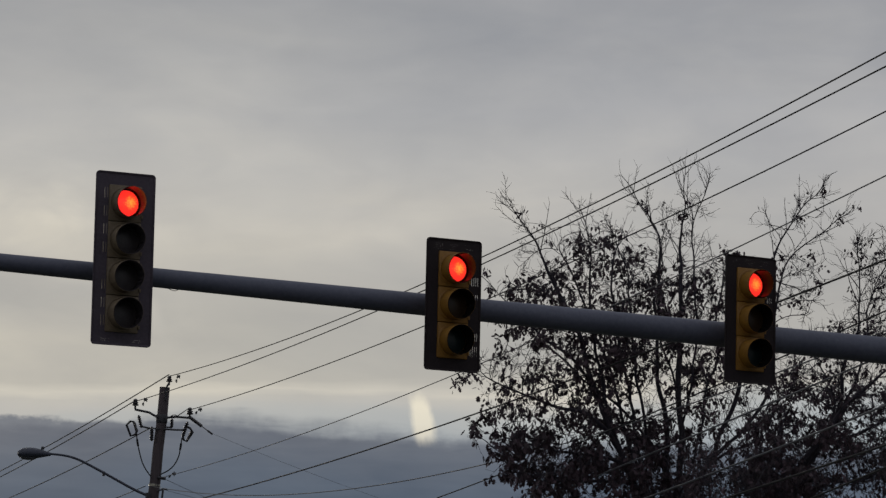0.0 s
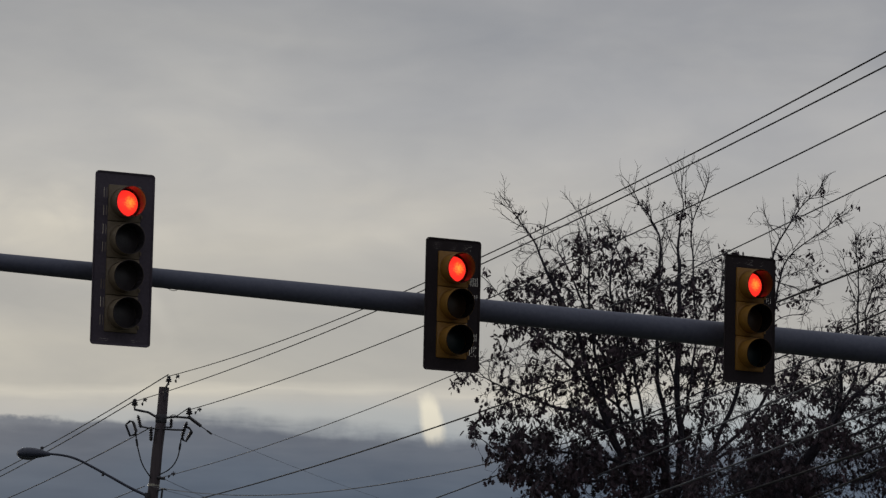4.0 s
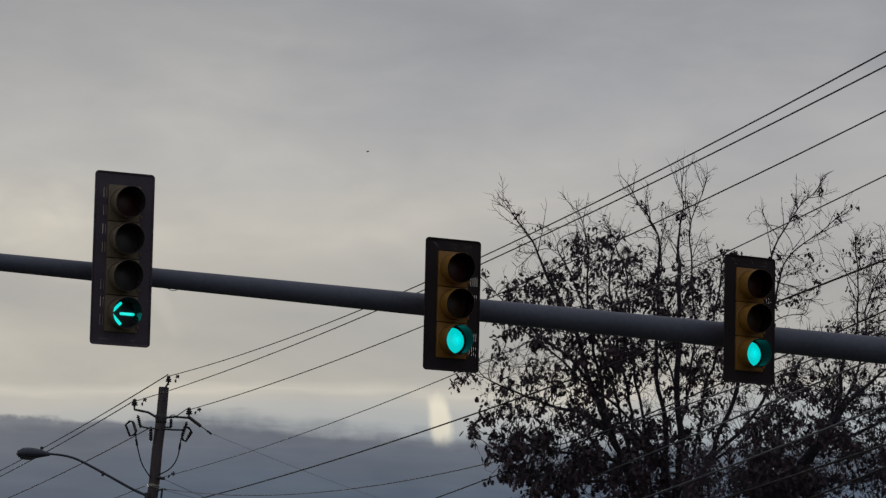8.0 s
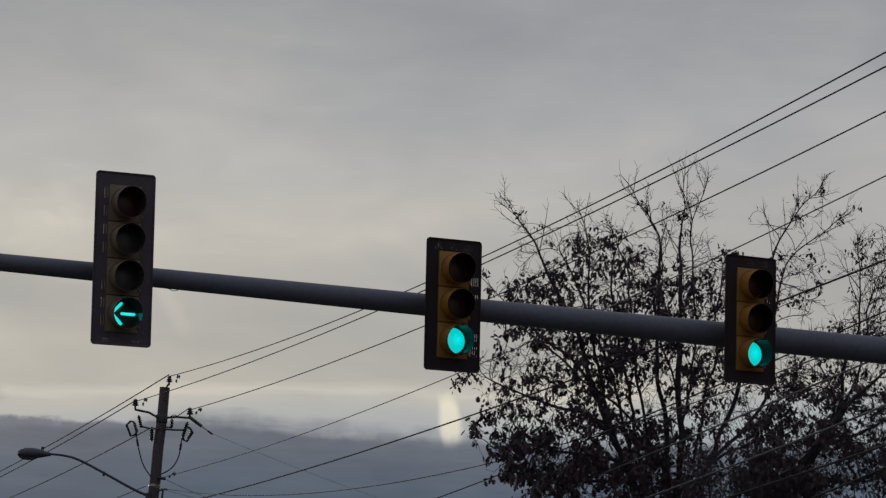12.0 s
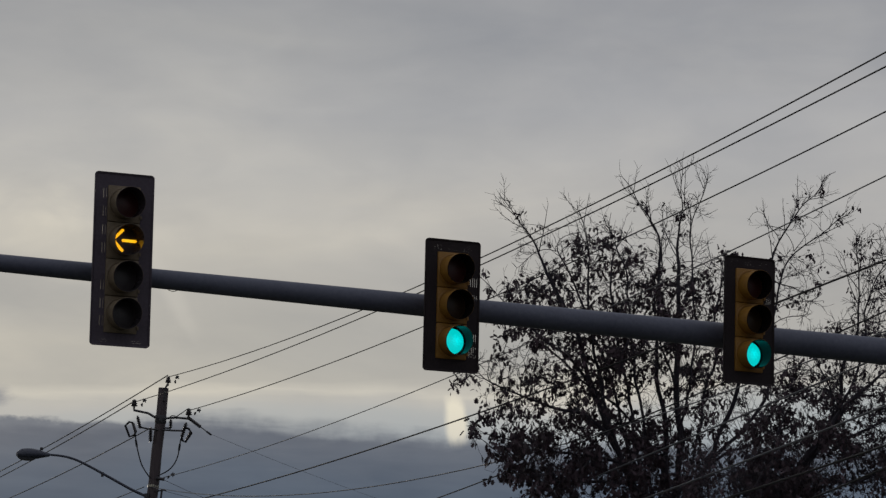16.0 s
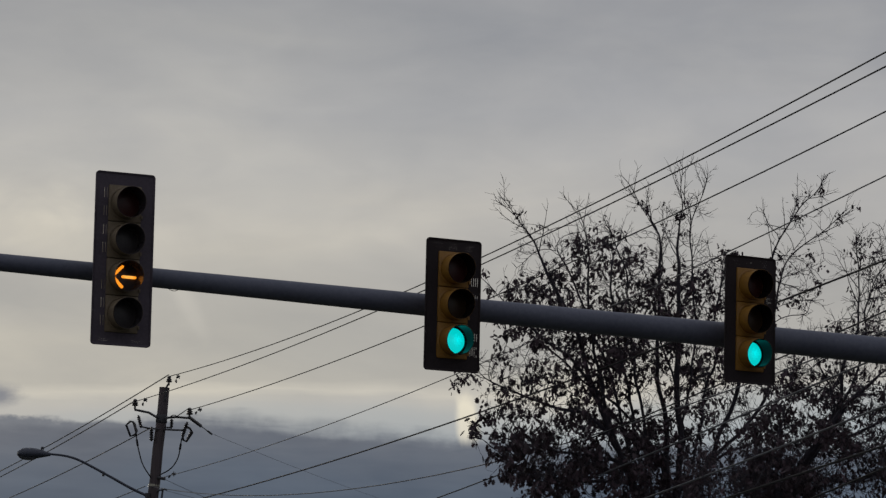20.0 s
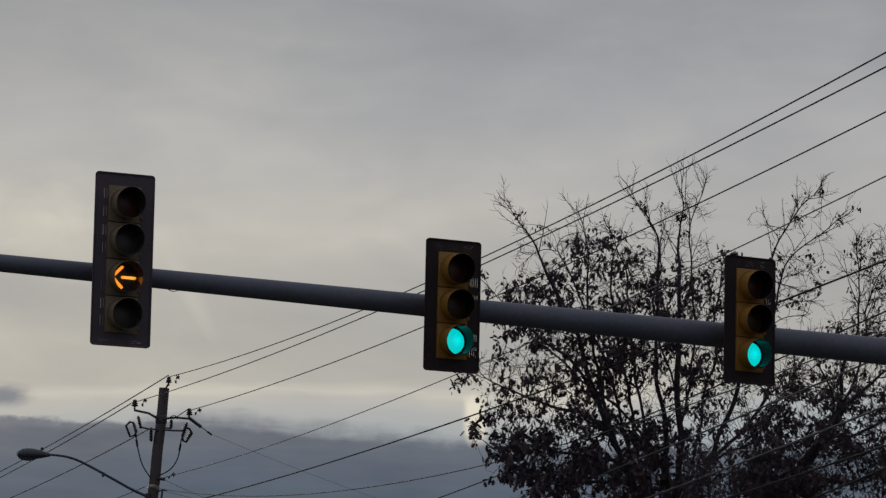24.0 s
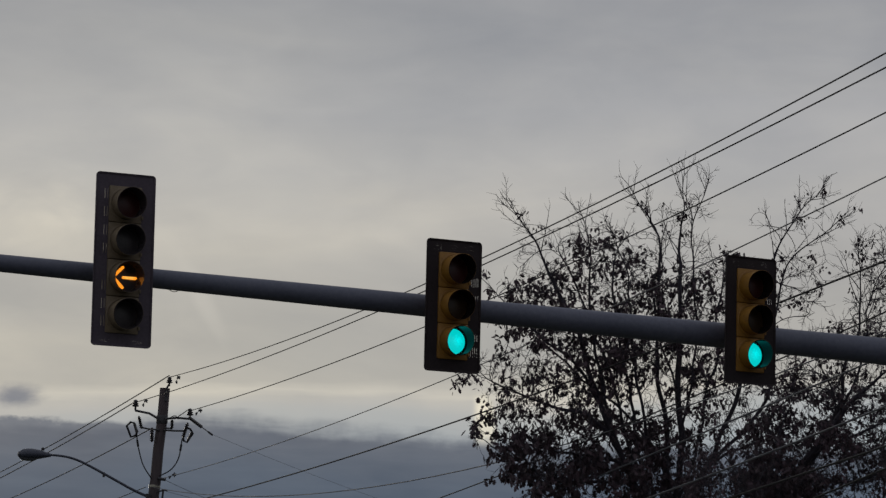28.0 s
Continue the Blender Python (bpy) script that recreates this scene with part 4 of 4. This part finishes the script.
            for m in range(2, 8):
                for _ in range(rng.choice((0, 1, 1, 2))):
                    spur = sprig(side[m], aside((side[m] - side[m - 1]).normalized(), rng, rng.uniform(0.6, 1.1)), rng.uniform(0.05, 0.19), rng, 0.25, 3, 0.06)
                    wood.tube(spur, [0.0032, 0.0028, 0.0023, 0.0016], 3, False)
                    if rng.random() < 0.5 * leafiness(spur[-1] + a):
                        for _ in range(rng.choice((1, 2, 4))):
                            add_leaf(leaves, spur[-1] + Vector((rng.gauss(0, 0.02), rng.gauss(0, 0.02), rng.gauss(-0.01, 0.02))), rng, leaf_size * 0.8)
        # shoots, twigs and leaves on the thin wood
        for i in mine:
            if radius[i] > 0.022 or sk.parent[i] < 0:
                continue
            d = (spots[i] - spots[sk.parent[i]]).normalized()
            p = spots[i]
            want = leafiness(p)
            tip = not kids[i]
            if tip and want < 0.22:
                # a bare upright shoot at the crown's rim
                shoot = sprig(p - a, d + Vector((0, 0, 0.55)), rng.uniform(0.10, 0.28), rng, 0.3, 5)
                wood.tube(shoot, [0.0036, 0.0034, 0.0030, 0.0026, 0.0022, 0.0016], 4, False)
            for _ in range(int(twig * rng.choice((0, 1, 1, 2)) + (1 if tip else 0) + rng.random() * 0.5 - 0.3)):
                long = rng.uniform(0.10, 0.34) * (0.55 + 0.45 * clamp01(want * 4))
                shoot = sprig(p - a, aside(d, rng, rng.uniform(0.6, 1.2)), long, rng, 0.38, 4, 0.07)
                wood.tube(shoot, [0.0038, 0.0032, 0.0027, 0.0022, 0.0016], 3, False)
                for _ in range(rng.choice((1, 2, 2))):
                    j = rng.randint(1, 3)
                    wood.tube(sprig(shoot[j], aside((shoot[j + 1] - shoot[j]).normalized(), rng, 1.0), long * rng.uniform(0.3, 0.6), rng, 0.5, 2), [0.0028, 0.0023, 0.0016], 3, False)
                if rng.random() < want * 0.85:
                    middle = shoot[rng.randint(2, 4)]
                    for _ in range(rng.choice((5, 7, 9, 12))):
                        add_leaf(leaves, middle + Vector((rng.gauss(0, 0.042), rng.gauss(0, 0.042), rng.gauss(-0.02, 0.042))), rng, leaf_size * (0.72 + 0.5 * min(want, 1.0)))
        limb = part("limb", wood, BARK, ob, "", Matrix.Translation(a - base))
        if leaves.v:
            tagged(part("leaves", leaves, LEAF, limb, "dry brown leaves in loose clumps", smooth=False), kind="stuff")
        made.append((limb, a - base, rng.uniform(0, 9)))
    return made


# limbs of the broad tree: thickness and bends (x, z)
LEFT_LIMBS = [
    (0.070, ((2.54, 6.21), (2.29, 6.77), (1.81, 7.91), (1.44, 8.87), (0.84, 9.81))),
    (0.055, ((2.50, 6.37), (2.15, 8.08), (2.09, 9.15), (1.94, 9.71))),
    (0.040, ((2.71, 6.94), (2.44, 8.58), (2.55, 9.37))),
    (0.050, ((2.42, 6.41), (1.64, 6.76), (0.46, 7.26))),
    (0.050, ((2.63, 5.89), (1.65, 6.11), (0.60, 6.28))),
    (0.045, ((2.20, 7.02), (1.46, 7.74), (0.56, 8.70))),
    (0.050, ((2.87, 5.57), (1.92, 5.71), (1.28, 5.69))),
    (0.040, ((2.78, 6.21), (2.29, 7.75), (1.64, 9.14))),
]
RIGHT_LIMBS = [
    (0.075, ((3.26, 6.63), (3.17, 8.02), (3.06, 9.17), (2.50, 10.14))),
    (0.080, ((3.47, 6.31), (3.41, 8.44), (3.43, 9.18), (3.45, 10.30))),
    (0.035, ((3.55, 6.80), (3.70, 8.12), (3.58, 9.27), (3.82, 10.22))),
    (0.065, ((3.78, 5.91), (4.22, 7.02), (4.81, 9.13), (5.49, 10.14))),
    (0.055, ((3.93, 6.04), (4.60, 6.95), (4.92, 8.80), (5.79, 9.65))),
    (0.040, ((3.03, 6.14), (2.75, 7.44), (2.63, 8.75), (2.33, 9.41))),
    (0.035, ((3.63, 6.23), (3.92, 7.46), (4.02, 8.87))),
    (0.035, ((3.19, 6.06), (1.96, 7.25), (1.01, 8.05))),
    (0.030, ((3.51, 6.47), (3.09, 8.10), (3.31, 9.55))),
    (0.045, ((3.84, 5.91), (4.48, 6.25), (5.13, 6.43))),
]
# parts of its crown: middle (x, z), half width, half height, leafiness
LOW_CROWN = [
    (1.38, 6.05, 0.46, 0.40, 1.25),
    (1.62, 6.76, 0.82, 0.48, 0.72),
    (2.50, 6.19, 1.02, 0.49, 0.95),
    (2.14, 5.70, 0.86, 0.36, 1.25),
    (3.50, 6.30, 0.69, 0.45, 0.72),
    (3.15, 5.62, 0.85, 0.34, 1.05),
    (0.65, 6.28, 0.22, 0.11, 0.95),
    (4.22, 6.52, 0.46, 0.40, 0.42),
]
HIGH_CROWN = [
    (1.05, 7.40, 0.48, 0.22, 0.55),
    (1.48, 8.20, 0.76, 0.46, 0.84),
    (1.30, 9.00, 0.28, 0.50, 0.32),
    (1.02, 9.55, 0.14, 0.16, 0.18),
    (2.22, 8.66, 0.69, 0.66, 0.68),
    (2.09, 9.40, 0.31, 0.34, 0.30),
    (2.36, 7.45, 0.85, 0.64, 0.86),
    (2.95, 9.10, 0.41, 0.60, 0.30),
    (3.60, 9.44, 0.39, 0.69, 0.12),
    (3.25, 8.23, 0.74, 0.66, 0.76),
    (3.94, 8.40, 0.48, 0.61, 0.80),
    (3.42, 7.21, 0.78, 0.57, 0.64),
    (0.62, 7.26, 0.34, 0.14, 0.60),
    (5.04, 9.45, 0.60, 0.45, 0.32),
    (5.12, 8.50, 0.42, 0.50, 0.40),
    (4.42, 7.34, 0.76, 0.56, 0.60),
]
swaying = tree((3.3, 45.0, 0.0), (3.25, 45.0, 4.85), LEFT_LIMBS + RIGHT_LIMBS, HIGH_CROWN + LOW_CROWN, 11, 0.18, "broad tree with sparse dry brown leaves and bare top twigs", leaf_size=0.079, twig=1.1)
LEANING_LIMBS = [
    (0.120, ((4.64, 5.52), (5.15, 6.20), (5.69, 6.80), (6.38, 7.38))),
    (0.050, ((5.13, 6.16), (5.26, 6.98), (5.48, 7.73), (5.39, 8.64))),
    (0.035, ((5.34, 6.54), (5.63, 7.89), (6.01, 8.58))),
    (0.030, ((5.01, 6.05), (5.08, 6.60), (4.89, 6.97))),
    (0.050, ((4.90, 5.78), (5.49, 6.02), (6.23, 6.56))),
    (0.045, ((4.75, 5.41), (5.41, 5.43), (6.08, 5.81))),
    (0.040, ((4.53, 5.41), (4.38, 5.85), (4.53, 6.22))),
    (0.040, ((4.38, 5.18), (3.94, 5.47), (3.72, 5.76))),
]
LEANING_CROWN = [
    (5.60, 7.96, 0.34, 0.63, 0.20),
    (6.00, 7.60, 0.34, 0.82, 0.30),
    (5.34, 7.21, 0.52, 0.26, 0.44),
    (4.97, 6.64, 0.58, 0.37, 0.60),
    (5.68, 6.32, 0.62, 0.46, 0.50),
    (4.60, 5.88, 0.60, 0.41, 0.80),
    (5.34, 5.57, 0.67, 0.41, 0.72),
    (4.42, 5.33, 0.58, 0.36, 1.10),
    (3.75, 5.32, 0.50, 0.30, 0.62),
    (6.08, 5.66, 0.37, 0.60, 0.65),
]
swaying += tree((3.85, 41.0, 0.0), (4.09, 41.0, 4.59), LEANING_LIMBS, LEANING_CROWN, 21, 0.16, "nearly bare leaning tree with a few hanging leaves", goals=215.0, leaf_size=0.070, twig=1.95, bare=7.3)


# ---- a bird that crosses the sky ----
FEATHER = material("dark_feathers", (0.030, 0.028, 0.030), (0.075, 0.070, 0.074), 0.7, grain=60, blotch=12, bump=0.1, gloss=0.2)
FLIGHT = ((0.0, -129.24, 42.01), (6.5, -28.77, 41.41), (7.6, -11.70, 41.28), (8.2, -1.63, 40.66), (8.6, 4.79, 41.03), (9.6, 19.76, 41.45), (10.2, 28.42, 41.83), (28.0, 303.55, 43.33))  # seconds, x, z


def wing(side):
    """A pointed wing with a bent leading edge, thin but with two faces."""
    rim = [(0.045, 0.0), (0.050, 0.06), (0.030, 0.12), (-0.035, 0.16), (-0.030, 0.11), (-0.040, 0.05), (-0.035, 0.0)]
    n = len(rim)
    v = [(x, side * y, 0.004 - 0.1 * y * y) for x, y in rim] + [(x, side * y, -0.003 - 0.1 * y * y) for x, y in rim]
    return Soup().add(v, [tuple(range(n)), tuple(reversed(range(n, 2 * n)))] + [(i, i + n, (i + 1) % n + n, (i + 1) % n) for i in range(n)])


def flying_bird():
    ob = thing("bird", "small dark bird flying across the grey sky", "bird", pose(FLIGHT[0][1], 200.0, FLIGHT[0][2]))
    turn = Matrix.Rotation(radians(90), 4, "Y")
    part("body", Soup().lathe([(0.004, -0.085), (0.020, -0.060), (0.034, -0.020), (0.036, 0.020), (0.026, 0.058), (0.020, 0.070)], turn, 12), FEATHER, ob)
    part("head", Soup().lathe([(0.016, 0.066), (0.022, 0.080), (0.018, 0.098), (0.006, 0.108), (0.002, 0.130)], turn, 10), FEATHER, ob)
    part("tail", Soup().add([(-0.07, -0.012, 0.004), (-0.07, 0.012, 0.004), (-0.15, 0.030, 0.0), (-0.15, -0.030, 0.0), (-0.07, -0.012, -0.004), (-0.07, 0.012, -0.004), (-0.15, 0.030, -0.004), (-0.15, -0.030, -0.004)],
                                [(0, 3, 2, 1), (4, 5, 6, 7), (0, 1, 5, 4), (1, 2, 6, 5), (2, 3, 7, 6), (3, 0, 4, 7)]), FEATHER, ob)
    return ob, [(side, part("wing", wing(side), FEATHER, ob, "", pose(0, 0.02 * side, 0.015))) for side in (-1, 1)]


bird, bird_wings = flying_bird()


# ---- what moves ----
TICK = 1.0 / 30.0
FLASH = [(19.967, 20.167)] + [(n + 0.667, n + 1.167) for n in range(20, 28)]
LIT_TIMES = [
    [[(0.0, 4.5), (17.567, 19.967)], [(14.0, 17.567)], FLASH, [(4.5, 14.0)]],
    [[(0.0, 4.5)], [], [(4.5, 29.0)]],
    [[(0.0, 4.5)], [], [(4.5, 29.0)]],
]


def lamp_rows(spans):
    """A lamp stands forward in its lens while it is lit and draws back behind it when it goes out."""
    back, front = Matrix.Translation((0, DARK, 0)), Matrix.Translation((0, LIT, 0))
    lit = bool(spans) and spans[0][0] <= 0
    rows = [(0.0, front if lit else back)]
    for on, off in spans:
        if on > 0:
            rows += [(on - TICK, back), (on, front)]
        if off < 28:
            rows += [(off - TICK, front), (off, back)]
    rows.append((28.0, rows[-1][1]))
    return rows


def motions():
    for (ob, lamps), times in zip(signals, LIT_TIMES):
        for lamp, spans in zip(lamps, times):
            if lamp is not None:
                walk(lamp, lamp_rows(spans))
    # the clouds drift slowly
    walk(bright_cloud, [(0, pose(-13.6, 2500, 275.5, 0, -13, 0)), (3, pose(-7.7, 2500, 275.6, 0, -13, 0)), (8, pose(1.3, 2500, 275.8, 0, -11, 0)),
                        (11, pose(6.7, 2500, 276.0, 0, -9, 0)), (17, pose(16.1, 2500, 276.2, 0, -8, 0)), (20, pose(22.4, 2500, 276.4, 0, -7, 0)),
                        (25, pose(30.5, 2500, 276.5, 0, -6, 0)), (28, pose(35.9, 2500, 276.6, 0, -5, 0))])
    walk(dark_cloud, [(0, pose(-380, 2400, 275.0)), (14, pose(-352, 2400, 275.6)), (28, pose(-324, 2400, 276.2))])
    walk(faint_cloud, [(0, pose(-240, 2450, 370, 0, -30, 0)), (14, pose(-216, 2450, 368, 0, -30, 0)), (28, pose(-191, 2450, 366, 0, -30, 0))])
    # the bird flies straight on and beats its wings
    walk(bird, [(t, pose(x, 200.0, z)) for t, x, z in FLIGHT])
    for side, one in bird_wings:
        beats = [(0.0, pose(0, 0.02 * side, 0.015, 12 * side))]
        beats += [(6.0 + k / 10, pose(0, 0.02 * side, 0.015, side * (8 + 32 * math.sin(2.1 * k)))) for k in range(46)]
        walk(one, beats + [(28.0, pose(0, 0.02 * side, 0.015, 12 * side))])
    # the limbs stir in a light wind
    for limb, at, phase in swaying:
        rows = []
        for k in range(29):
            ry = 0.10 * math.sin(phase + 1.7 * k) + 0.14 * math.sin(0.45 * k + phase * 0.3)
            rx = 0.08 * math.sin(phase * 2 + 1.3 * k)
            rows.append((float(k), pose(*at, rx, ry, 0)))
        walk(limb, rows)


motions()
